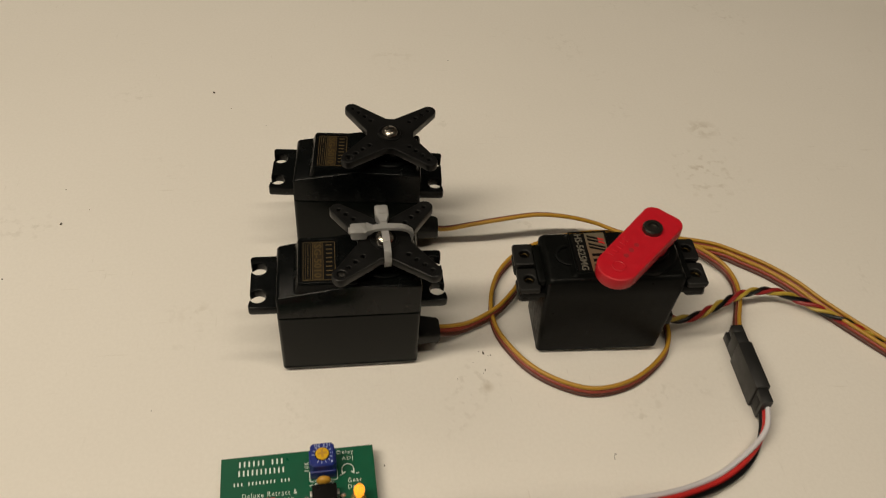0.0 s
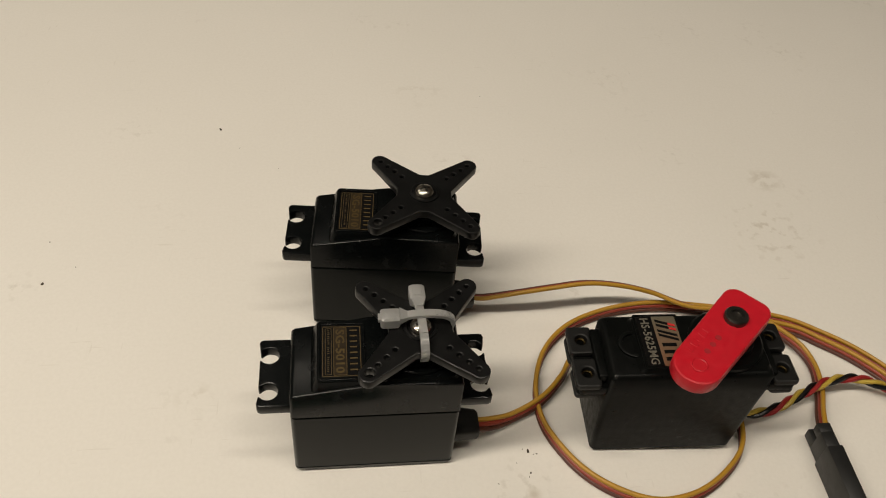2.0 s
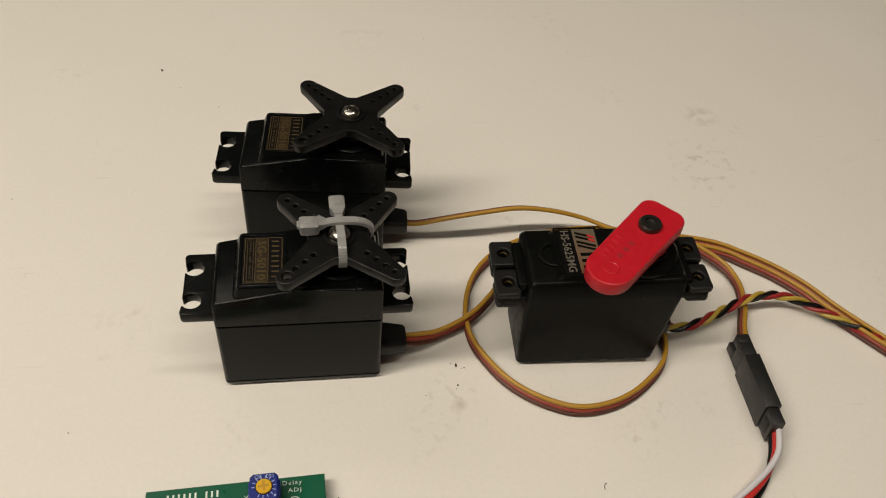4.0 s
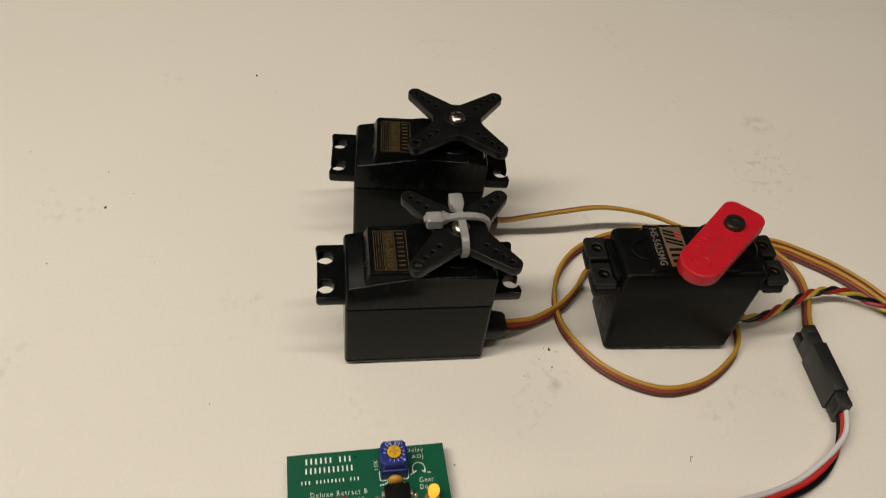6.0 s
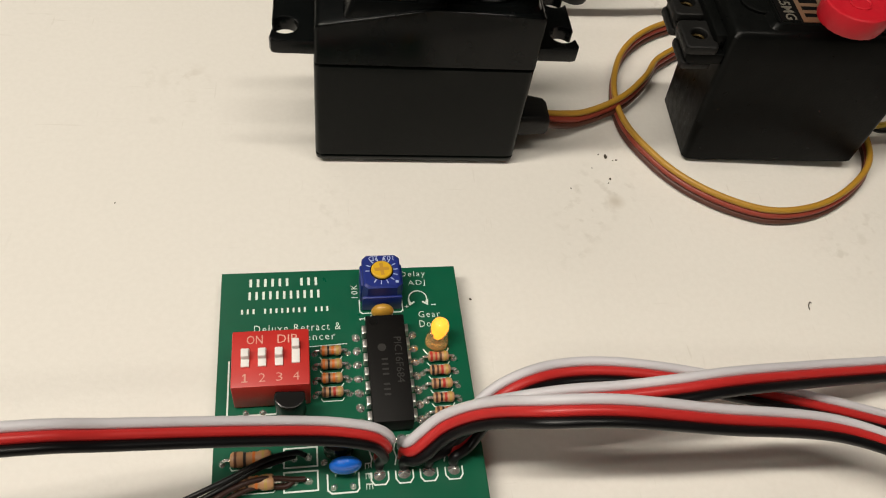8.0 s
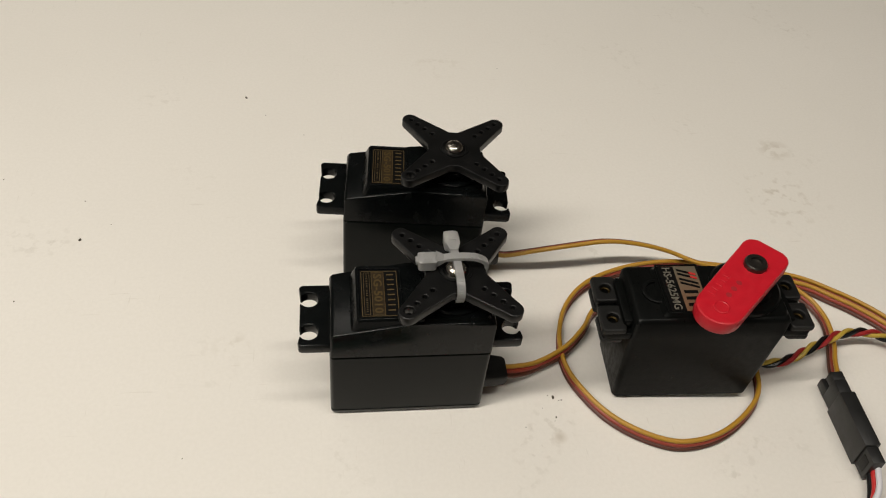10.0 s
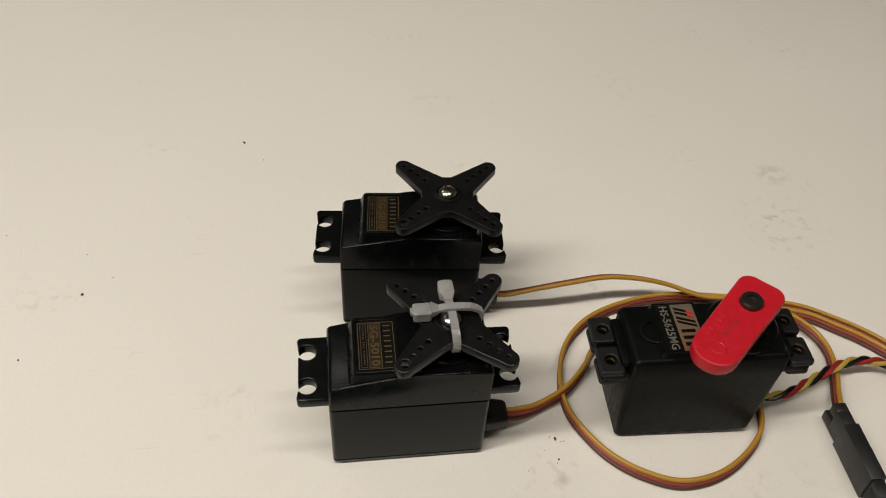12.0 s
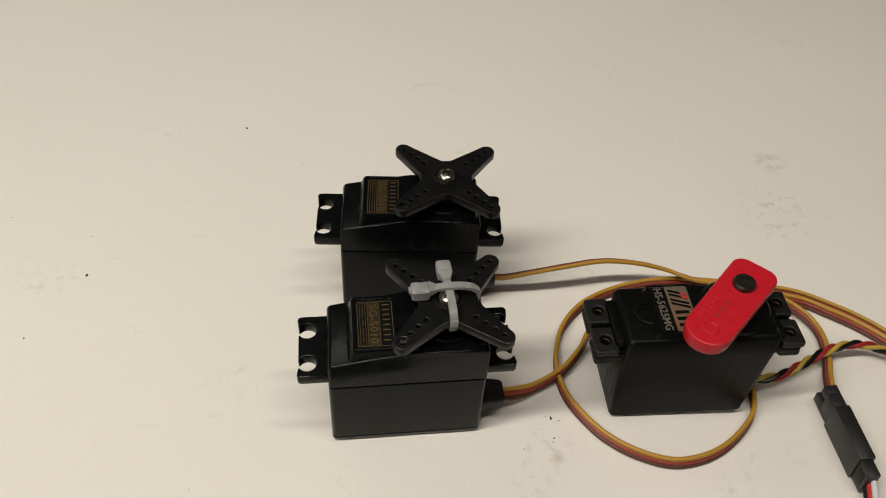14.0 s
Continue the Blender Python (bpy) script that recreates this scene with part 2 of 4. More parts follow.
def loft(rings, close=True, bm=None):
    """Closed rings of equal count, skinned one to the next and capped."""
    bm = bm or bmesh.new()
    vs = [[bm.verts.new(p) for p in ring] for ring in rings]
    for a, b in zip(vs, vs[1:]):
        for i in range(len(a)):
            j = (i + 1) % len(a)
            bm.faces.new((a[i], a[j], b[j], b[i]))
    if close:
        bm.faces.new(vs[0][::-1]), bm.faces.new(vs[-1])
    return bm


def turned(profile, seg=28, at=(0, 0, 0), bm=None):
    """A turned body from rows of (radius, height)."""
    rings = [[(at[0] + r * math.cos(2 * math.pi * i / seg), at[1] + r * math.sin(2 * math.pi * i / seg), at[2] + h) for i in range(seg)] for r, h in profile]
    return loft(rings, bm=bm)


def round_rect(x0, x1, y0, y1, r, seg=5):
    out = []
    for cx, cy, a in ((x1 - r, y1 - r, 0), (x0 + r, y1 - r, 90), (x0 + r, y0 + r, 180), (x1 - r, y0 + r, 270)):
        for i in range(seg + 1):
            t = radians(a + 90 * i / seg)
            out.append((cx + r * math.cos(t), cy + r * math.sin(t)))
    return out


def circle(cx, cy, r, seg=16):
    return [(cx + r * math.cos(2 * math.pi * i / seg), cy + r * math.sin(2 * math.pi * i / seg)) for i in range(seg)]


def meshed(ob):
    deps = bpy.context.evaluated_depsgraph_get()
    me = bpy.data.meshes.new_from_object(ob.evaluated_get(deps))
    data = ob.data
    bpy.data.objects.remove(ob)
    bpy.data.curves.remove(data)
    me.materials.clear()
    return me


def plate(name, outlines, z0, z1, mat, parent, bevel=0.0, m=Matrix(), label="", angle=35):
    """A flat piece from an outline and the outlines of its holes, with a small edge radius."""
    cu = bpy.data.curves.new(name, "CURVE")
    cu.dimensions, cu.fill_mode = "2D", "BOTH"
    for pts in outlines:
        s = cu.splines.new("POLY")
        s.points.add(len(pts) - 1)
        for p, (x, y) in zip(s.points, pts):
            p.co = (x, y, 0, 1)
        s.use_cyclic_u = True
    cu.extrude = (z1 - z0) / 2 - bevel
    cu.bevel_depth, cu.bevel_resolution, cu.offset = bevel, 1, -bevel
    me = meshed(new(name, cu))
    me.transform(Matrix.Scale(MM, 4) @ m @ Matrix.Translation((0, 0, (z0 + z1) / 2)))
    ob = new(name, finish(me, mat, angle))
    ob.parent = parent
    return tagged(ob, label)


def lettering(name, words, width, height, m, mat, parent, label="", thin=0.0, spread=1.0):
    """Printed words, width by height, from their lower left corner at m."""
    cu = bpy.data.curves.new(name, "FONT")
    cu.body, cu.size, cu.extrude, cu.resolution_u = words, 1.0, 0.01, 2
    cu.offset, cu.space_character = -thin, spread
    me = meshed(new(name, cu))
    co = np.array([v.co for v in me.vertices])
    lo, hi = co.min(0), co.max(0)
    fit_size = Matrix.Diagonal((width / (hi[0] - lo[0]), height / (hi[1] - lo[1]), 1, 1)) @ Matrix.Translation((-lo[0], -lo[1], 0))
    me.transform(Matrix.Scale(MM, 4) @ m @ fit_size)
    ob = new(name, finish(me, mat))
    ob.parent = parent
    return tagged(ob, label)


def bars(name, counts, width, height, m, mat, parent, label="", wide=0.36):
    """Words that are not spelled out: plain upright bars, word by word."""
    total = sum(counts) + len(counts) - 1
    step, k, shared = width / total, 0, None
    for c in counts:
        for _ in range(c):
            at = Matrix.Scale(MM, 4) @ m @ Matrix.Translation((k * step + 0.22 * step, 0, 0)) @ Matrix.Scale(1 / MM, 4)
            if shared is None:
                one = part(name, box(0, wide * step, 0, height, 0, 0.03), mat, parent, label)
                shared = one.data
            else:
                one = new(name, shared)
                one.parent = parent
            one.matrix_basis = at
            k += 1
        k += 1


def spline(points, per=10):
    """A smooth line through the points (Catmull-Rom)."""
    p = [Vector(q) for q in points]
    p = [2 * p[0] - p[1]] + p + [2 * p[-1] - p[-2]]
    out = []
    for a, b, c, d in zip(p, p[1:], p[2:], p[3:]):
        for i in range(per):
            t = i / per
            out.append(0.5 * (2 * b + (c - a) * t + (2 * a - 5 * b + 4 * c - d) * t * t + (3 * b - a - 3 * c + d) * t ** 3))
    return out + [p[-2]]


def wire(line, r, seg=14, bm=None):
    """A round wire along a dense line."""
    rings, up = [], Vector((0.02, 0.05, 1))
    for i, p in enumerate(line):
        t = (line[min(i + 1, len(line) - 1)] - line[max(i - 1, 0)]).normalized()
        a = t.cross(up)
        a = (a if a.length > 1e-4 else t.cross(Vector((0, 1, 0)))).normalized()
        b = a.cross(t).normalized()
        up = b
        rings.append([p + r * (math.cos(2 * math.pi * k / seg) * a + math.sin(2 * math.pi * k / seg) * b) for k in range(seg)])
    return loft(rings, bm=bm)


def ribbon(thing, points, radius, sides, mats, labels, per=9):
    """Three wires side by side. sides: the way across the ribbon at each point."""
    line, across = spline(points, per), spline(sides, per)
    for k, (mat, label) in enumerate(zip(mats, labels)):
        part("wire", wire([p + a.normalized() * radius * 1.96 * (k - 1) for p, a in zip(line, across)], radius), mat, thing, label)


def pedestal(x0, x1, y0, y1, z0, a0, a1, b0, b1, z1, r=1.2, bm=None):
    """A raised step with sloping sides: foot rectangle, then top rectangle."""
    rings = []
    for xa, xb, ya, yb, z, rr in ((x0, x1, y0, y1, z0, r), (a0 - 0.25, a1 + 0.25, b0 - 0.25, b1 + 0.25, z1 - 0.35, r), (a0, a1, b0, b1, z1, r * 0.8)):
        rings.append([(x, y, z) for x, y in round_rect(xa, xb, ya, yb, rr)])
    return loft(rings, bm=bm)


# ---- the room and the worktop ----
def slab(name, x0, x1, y0, y1, z0, z1, mat, label, category):
    me = bpy.data.meshes.new(name)
    bm = box(x0, x1, y0, y1, z0, z1)
    bm.to_mesh(me)
    bm.free()
    me.materials.append(mat)
    return tagged(new(name, me), label, category, kind="structure")


slab("floor", -2.6, 2.6, -2.4, 2.6, -0.80, -0.74, M_FLOOR, "plain grey floor under the table", "floor")
slab("ceiling", -2.6, 2.6, -2.4, 2.6, 1.62, 1.70, M_WALL, "plain painted ceiling over the room", "ceiling")
slab("wall_north", -2.6, 2.6, 2.6, 2.7, -0.80, 1.70, M_WALL, "plain painted wall of the room", "wall")
slab("wall_south", -2.6, 2.6, -2.5, -2.4, -0.80, 1.70, M_WALL, "plain painted wall of the room", "wall")
slab("wall_east", 2.6, 2.7, -2.5, 2.7, -0.80, 1.70, M_WALL, "plain painted wall of the room", "wall")
slab("wall_west", -2.7, -2.6, -2.5, 2.7, -0.80, 1.70, M_WALL, "plain painted wall of the room", "wall")

table = empty("table", pose(0, 0, 0), "off-white laminate worktop with small scuffs and grit", "table")
part("tabletop", box(-560, 800, -360, 760, -28, 0, 3, 3), M_TABLE, table)
for lx in (-520, 760):
    for ly in (-320, 720):
        part("leg", box(lx - 22, lx + 22, ly - 22, ly + 22, -740, -28, 2), M_DUSTY, table)

# ---- grit lying on the worktop ----
GRIT = [(-30.5, 140.2, 1.4), (-76.0, 65.9, 1.4), (-89.2, 41.6, 0.8), (-36.8, -10.9, 0.5), (-22.9, 129.5, 0.5), (-105.2, 94.1, 0.6), (-67.9, 72.6, 0.5), (-77.7, 83.4, 0.6),
        (-8.7, 118.1, 0.4), (61.0, 2.5, 1.3), (63.2, 1.6, 0.6), (59.6, 3.2, 0.5), (60.7, -3.8, 0.8), (27.9, -33.2, 0.7), (69.5, 162.2, 0.5), (57.4, -0.7, 0.35), (51.8, -6.4, 0.45), (62.4, 1.5, 0.4), (60.1, -4.9, 0.5)]
for gx, gy, size in GRIT:
    bm = bmesh.new()
    bmesh.ops.create_icosphere(bm, subdivisions=2, radius=0.5)
    for v in bm.verts:
        v.co *= 1 + 0.5 * noise.noise(v.co * 3 + Vector((gx, gy, 0)))
        v.co = Vector((v.co.x * size * 0.8, v.co.y * size * 0.5, max(v.co.z, -0.25) * size * 0.5 + 0.125 * size))
    speck = part("grit_speck", bm, M_SPECK, None)
    speck.matrix_world = pose(gx * MM, gy * MM, 0, 0, 0, gx * 37 % 180)
    tagged(speck, "tiny dark speck of grit on the worktop", "speck", "grit on the worktop")
curl = part("hair_curl", wire(spline([(0, 0, 0.1), (0.3, 0.9, 0.15), (0.9, 1.5, 0.2), (1.15, 1.25, 0.12)], 6), 0.09, 6), M_SPECK, None)
curl.matrix_world = pose(0.0930, -0.0365, 0, 0, 0, 10)
tagged(curl, "short dark curled fibre on the worktop", "fibre")


# ---- servos ----
def flange(sign, x_in, x_out):
    """Mounting ear with two screw notches that open at the outer edge."""
    pts, hx = [], x_out - 2.6
    pts += [(x_in, 0.35), (x_out - 1.0, 0.35), (x_out - 0.3, 0.65), (x_out, 1.35)]
    for cy in (4.55, 14.75):
        pts.append((x_out - 0.35, cy - 1.30)), pts.append((hx + 2.0, cy - 1.22))
        for i in range(17):
            a = radians(-36 - i * (288 / 16))
            pts.append((hx + 2.25 * math.cos(a), cy + 2.25 * math.sin(a)))
        pts.append((hx + 2.0, cy + 1.22)), pts.append((x_out - 0.35, cy + 1.30))
    pts += [(x_out, 18.5), (x_out - 0.3, 19.2), (x_out - 1.0, 19.5), (x_in, 19.5)]
    return pts if sign > 0 else [(40.2 - x, y) for x, y in pts]


def horn_outline(tip=19.6, r=2.3, root=5.4):
    pts = []
    for k in range(4):
        a = radians(45 + 90 * k)
        c, s = math.cos(a), math.sin(a)
        arm = [(root * 1.12, -root * 0.80), (tip - r - 1, -r - 0.15)]
        arm += [(tip - r + r * math.cos(radians(t)), r * math.sin(radians(t))) for t in range(-90, 91, 20)]
        arm += [(tip - r - 1, r + 0.15), (root * 1.12, root * 0.80)]
        pts += [(c * x - s * y, s * x + c * y) for x, y in arm]
    return pts


def cross_screw(parent, x, y, z, r=2.6):
    """Domed cross-head screw."""
    bm = turned([(r, 0), (r, 0.5), (r * 0.93, 1.0), (r * 0.7, 1.5), (r * 0.38, 1.8), (r * 0.05, 1.88)], 26, (x, y, z))
    screw = part("screw", bm, M_STEEL, parent, "shiny steel cross-head screw")
    # cross recess as proud dark bars: its shade is in their colour
    for k in (0, 90):
        b = box(-1.35, 1.35, -0.26, 0.26, 1.45, 1.93)
        b.transform(Matrix.Translation((x, y, z)) @ Matrix.Rotation(radians(25 + k), 4, "Z"))
        part("slot", b, M_DARKSTEEL, screw)
    return screw


def black_servo(m, label, horn_turn, horn_label):
    servo = empty("servo_motor", m, label, "servo", "pair of black servos")
    # lower case on four screw heads
    shell = lambda rows: loft([[(x, y, z) for x, y in round_rect(g, 40.2 - g, g, 20 - g, 1.3)] for g, z in rows])
    part("lower_case", shell(((0.3, 2.2), (0.04, 2.42), (0.0, 2.9), (0.0, 24.6), (0.25, 24.95))), M_CASE_LOW, servo, "satin black lower case")
    part("base_cover", shell(((0.75, 0.6), (0.4, 0.68), (0.08, 1.15), (0.03, 1.9), (0.3, 2.22))), M_CASE_LOW, servo)
    part("case_seam", loft([[(x, y, z) for x, y in round_rect(0.35, 39.85, 0.35, 19.65, 1.2)] for z in (24.8, 25.5)]), M_RUBBER, servo)
    for fx in (2.3, 37.9):
        for fy in (1.9, 18.1):
            part("base_screw", turned([(1.2, 0.0), (1.2, 1.0)], 14, (fx, fy, 0)), M_STEEL, servo)
    # upper case: wedge that rises from the label end
    prof = [(0.0, 25.3), (40.2, 25.3), (40.2, 36.2), (39.4, 37.1), (21.0, 37.5), (18.5, 37.2), (0.9, 33.9), (0.0, 33.0)]
    up = bmesh.new()
    ring = lambda y, g: [up.verts.new((min(max(x, g), 40.2 - g), y, z - (g if z > 30 else 0))) for x, z in prof]
    rows = [ring(0.0, 0.12), ring(20.0, 0.12)]
    for i in range(len(prof)):
        j = (i + 1) % len(prof)
        up.faces.new((rows[0][i], rows[0][j], rows[1][j], rows[1][i]))
    up.faces.new(rows[0][::-1]), up.faces.new(rows[1])
    bmesh.ops.bevel(up, geom=[e for e in up.edges if max(v.co.z for v in e.verts) > 26], offset=0.55, segments=3, affect="EDGES", profile=0.5)
    part("upper_case", up, M_CASE, servo)
    part("label_step", pedestal(4.6, 24.5, 0.45, 19.3, 33.2, 6.5, 22.5, 1.1, 18.3, 38.1), M_CASE, servo)
    part("gear_cover", pedestal(20.0, 39.4, 0.6, 19.2, 36.6, 21.4, 38.6, 1.3, 18.3, 37.9, 2.2), M_CASE, servo)
    part("shaft_boss", turned([(8.2, 37.2), (8.1, 38.4), (7.7, 38.7), (5.2, 38.7), (5.0, 40.4), (4.6, 40.7), (3.0, 40.7), (3.0, 42.6)], 36, (30.1, 10.0, 0)), M_CASE, servo)
    for ear, a, b in ((1, 39.0, 47.5), (-1, 39.0, 47.7)):
        part_pts = flange(ear, a, b)
        plate("mounting_ear", [part_pts], 27.0, 30.0, M_CASE, servo, 0.35)
    # rim and printed label
    plate("label_rim", [round_rect(6.9, 17.6, 1.3, 17.5, 0.7), round_rect(7.25, 17.25, 1.7, 17.1, 0.5)], 38.0, 38.4, M_CASE, servo, 0.12)
    sticker = plate("label", [round_rect(7.5, 16.9, 2.0, 16.8, 0.3)], 38.05, 38.18, M_GLOSSBLACK, servo, label="black and gold printed label")
    plate("label_border", [round_rect(7.8, 16.6, 2.3, 16.5, 0.3), round_rect(7.96, 16.44, 2.46, 16.34, 0.2)], 38.17, 38.21, M_GOLD, sticker)
    plate("model_panel", [round_rect(10.4, 13.3, 2.7, 16.1, 0.2)], 38.17, 38.2, M_GOLD_DARK, sticker)
    plate("panel_border", [round_rect(10.3, 13.4, 2.6, 16.2, 0.2), round_rect(10.46, 13.24, 2.76, 16.04, 0.15)], 38.18, 38.215, M_GOLD, sticker)
    quarter = Matrix.Rotation(radians(-90), 4, "Z")
    lettering("model_number", "SG-5010", 12.4, 2.1, Matrix.Translation((10.8, 15.6, 38.205)) @ quarter, M_GOLD, sticker, thin=-0.022)
    bars("print_bar", [8], 12.8, 1.7, Matrix.Translation((14.1, 15.8, 38.19)) @ quarter, M_GOLD, sticker, wide=0.24)
    plate("small_panel", [round_rect(8.4, 9.9, 2.8, 16.0, 0.2), round_rect(8.52, 9.78, 2.92, 15.88, 0.15)], 38.17, 38.21, M_GOLD, sticker)
    bars("print_bar", [8, 4, 8], 12.0, 0.45, Matrix.Translation((8.93, 15.5, 38.19)) @ quarter, M_GOLD, sticker)
    # strain relief
    boot = loft([[(x, 7.4 + (y - 10) * s, z0 + (z - 7.5) * s) for y, z in round_rect(5.8, 14.2, 4.9, 10.1, 1.3)] for x, s, z0 in ((39.6, 1.0, 7.3), (42.2, 0.98, 7.3), (46.6, 0.86, 6.9), (47.3, 0.72, 6.8))])
    part("cable_boot", boot, M_RUBBER, servo, "black rubber cable boot")
    # four-armed horn
    horn_m = Matrix.Translation((30.1, 10.0, 0)) @ Matrix.Rotation(radians(horn_turn), 4, "Z")
    holes = []
    for k in range(4):
        a = radians(45 + 90 * k)
        for d in (8.6, 11.4, 14.2, 16.9):
            big = k == 2 and d > 16
            holes.append(circle(d * math.cos(a), d * math.sin(a), 1.15 if big else 0.55, 12))
    horn = plate("servo_horn", [horn_outline()] + holes, 42.8, 45.3, M_HORN, servo, 0.3, horn_m, horn_label)
    hub = turned([(4.3, 40.5), (4.3, 43.0)], 30)
    hub.transform(horn_m)
    part("hub", hub, M_HORN, horn)
    collar = turned([(3.9, 45.1), (3.9, 45.6), (3.3, 45.7), (3.1, 45.3), (0.3, 45.3)], 30)
    collar.transform(horn_m)
    part("hub_ring", collar, M_HORN, horn)
    cross_screw(horn, 30.1, 10.0, 45.3)
    return servo


black_servo(pose(0, 0, 0), "black plastic servo with two clear cable ties over its horn", 0, "four-armed black nylon horn")
black_servo(pose(4.1 * MM, 47.6 * MM, 0, 0, 0, -4.35), "black plastic servo with a bare four-armed horn", -0.5, "four-armed black nylon horn")


def metal_gear_servo(m):
    servo = empty("servo_motor", m, "dusty black metal-gear servo with a red horn, resting on a cable", "servo")
    body = loft([[(x, y, z) for x, y in round_rect(gx, 40.6 - hx, g, 19.8 - g, 1.5)] for gx, hx, g, z in ((0.6, 2.6, 0.6, -0.75), (0.15, 2.2, 0.2, -0.2), (-0.2, 0.6, 0.05, 20), (0, 0, 0, 26), (0, 0, 0, 31.2), (0.5, 0.5, 0.5, 32.1), (1.1, 1.1, 1.1, 32.5))])
    part("case", body, M_DUSTY, servo, "dusty black plastic case")
    for fx in (2.3, 36.4):
        for fy in (2.0, 17.4):
            part("base_screw", turned([(1.1, -1.1), (1.1, 0.3)], 12, (fx, fy, 0)), M_STEEL, servo)
    part("top_step", pedestal(6.5, 40.0, 1.0, 18.8, 32.0, 8.0, 39.2, 1.9, 18.0, 33.5, 1.6), M_DUSTY, servo)
    part("moulded_ring", turned([(4.0, 32.4), (4.0, 33.0), (3.6, 33.2), (3.0, 33.2), (2.9, 32.6)], 30, (7.4, 10, 0)), M_DUSTY, servo)
    part("shaft_boss", turned([(9.2, 33.0), (9.2, 34.0), (8.6, 34.5), (6.6, 34.5), (6.4, 36.2), (4.2, 36.4), (4.0, 37.9)], 40, (30.2, 9.9, 0)), M_DUSTY, servo)
    for side in (-1, 1):
        x0, x1 = (-7.0, 0.6) if side < 0 else (40.0, 47.6)
        plate("mounting_ear", [round_rect(x0, x1, 0.9, 18.9, 1.0)], 24.6, 26.9, M_DUSTY, servo, 0.3)
        part("ear_step", box(*((-2.2, 0.4) if side < 0 else (40.2, 42.8)), 2.5, 17.3, 26.8, 30.2, 0.6), M_DUSTY, servo)
        hx = -4.4 if side < 0 else 45.0
        for hy in (4.9, 14.9):
            g = plate("rubber_grommet", [round_rect(hx - 3.4, hx + 3.0, hy - 4.3, hy + 4.2, 1.0), circle(hx, hy, 1.5, 20)], 26.9, 28.7, M_RUBBER, servo, 0.45, label="worn black rubber grommet")
            plate("lower_pad", [round_rect(hx - 3.2, hx + 2.8, hy - 4.0, hy + 4.0, 1.0)], 23.2, 24.7, M_RUBBER, g, 0.4)
            bm = turned([(1.52, 26.0), (1.52, 27.5), (1.3, 27.6), (1.0, 27.4), (0.95, 26.4)], 20, (hx, hy, 0))
            part("eyelet", bm, M_BRASS, g, "dull brass eyelet")
            # black disc stops the bore, giving the hole's shade as colour
            part("eyelet_bore_shade", turned([(1.02, 26.3), (1.02, 26.9)], 16, (hx, hy, 0)), M_RUBBER, g)
    # sticker: dark strip with the model number, foil strip with a plain mark
    plate("label_rim", [round_rect(8.4, 19.9, 2.0, 18.6, 0.5), round_rect(8.8, 19.5, 2.4, 18.2, 0.4)], 33.3, 33.75, M_DUSTY, servo, 0.1)
    sticker = plate("label", [round_rect(9.1, 13.2, 2.7, 17.9, 0.2)], 33.45, 33.62, M_GLOSSBLACK, servo, label="black label with silver print")
    quarter = Matrix.Rotation(radians(-90), 4, "Z")
    lettering("model_number", "HS-5625MG", 14.2, 2.2, Matrix.Translation((10.1, 17.4, 33.65)) @ quarter, M_SILVER_PRINT, sticker, thin=-0.02)
    foil = plate("foil_label", [round_rect(13.2, 19.2, 2.7, 17.9, 0.2)], 33.45, 33.62, M_FOIL, servo, label="copper foil label with a dark mark")
    for k, y in enumerate((17.0, 15.7, 13.9, 12.6)):
        stroke = [(13.9, y), (18.6, y - 1.7), (18.6, y - 2.5), (13.9, y - 0.8)]
        plate("mark_stroke", [stroke], 33.6, 33.66, M_GLOSSBLACK, foil)
        if k < 2:
            tip = [(17.0, y - 1.1), (18.7, y - 1.75), (18.7, y - 2.45), (17.0, y - 1.85)]
            plate("mark_tip", [tip], 33.6, 33.67, M_WIRE_RED, foil)
    bars("print_bar", [3], 6.4, 3.6, Matrix.Translation((14.1, 10.0, 33.63)) @ quarter, M_GLOSSBLACK, foil, wide=0.5)
    part("cable_boot", box(39.8, 43.6, 5.5, 11.5, 3.2, 8.4, 1.0, 3), M_RUBBER, servo)
    # red arm
    arm_m = Matrix.Translation((30.2, 9.9, 0)) @ Matrix.Rotation(radians(45.3), 4, "Z")
    pts = []
    for cx, cy, r, a0, a1 in ((5.9, 2.7, 3.5, -8, 98), (-18.2, 0.0, 5.8, 92, 268), (5.9, -2.7, 3.5, 262, 368)):
        pts += [(cx + r * math.cos(radians(a0 + (a1 - a0) * i / 12)), cy + r * math.sin(radians(a0 + (a1 - a0) * i / 12))) for i in range(13)]
    arm = plate("servo_horn", [pts], 38.4, 42.3, M_RED_ARM, servo, 0.5, arm_m, "red moulded nylon arm")
    root = turned([(5.6, 35.6), (5.8, 38.5)], 30)
    root.transform(arm_m)
    part("hub", root, M_RED_ARM, arm)
    # dimples are flat discs; the shade inside them is a darker red
    for d in (-8.2, -10.9, -13.6):
        b = turned([(0.75, 42.2), (0.75, 42.34), (0.1, 42.35)], 14, (d, 0.2, 0))
        b.transform(arm_m)
        part("dimple", b, M_RED_DENT_SHADE, arm)
    b = turned([(2.0, 42.2), (2.0, 42.42), (1.75, 42.5), (1.55, 42.35), (0.1, 42.33)], 24, (-18.4, -0.4, 0))
    b.transform(arm_m)
    part("moulding_ring", b, M_RED_ARM, arm)
    for k in range(5):
        b = box(-16.2 + 1.9 * k, -15.1 + 1.9 * k, 2.6, 4.4, 42.25, 42.4, 0.04, 1)
        b.transform(arm_m)
        part("raised_mark", b, M_RED_ARM, arm)
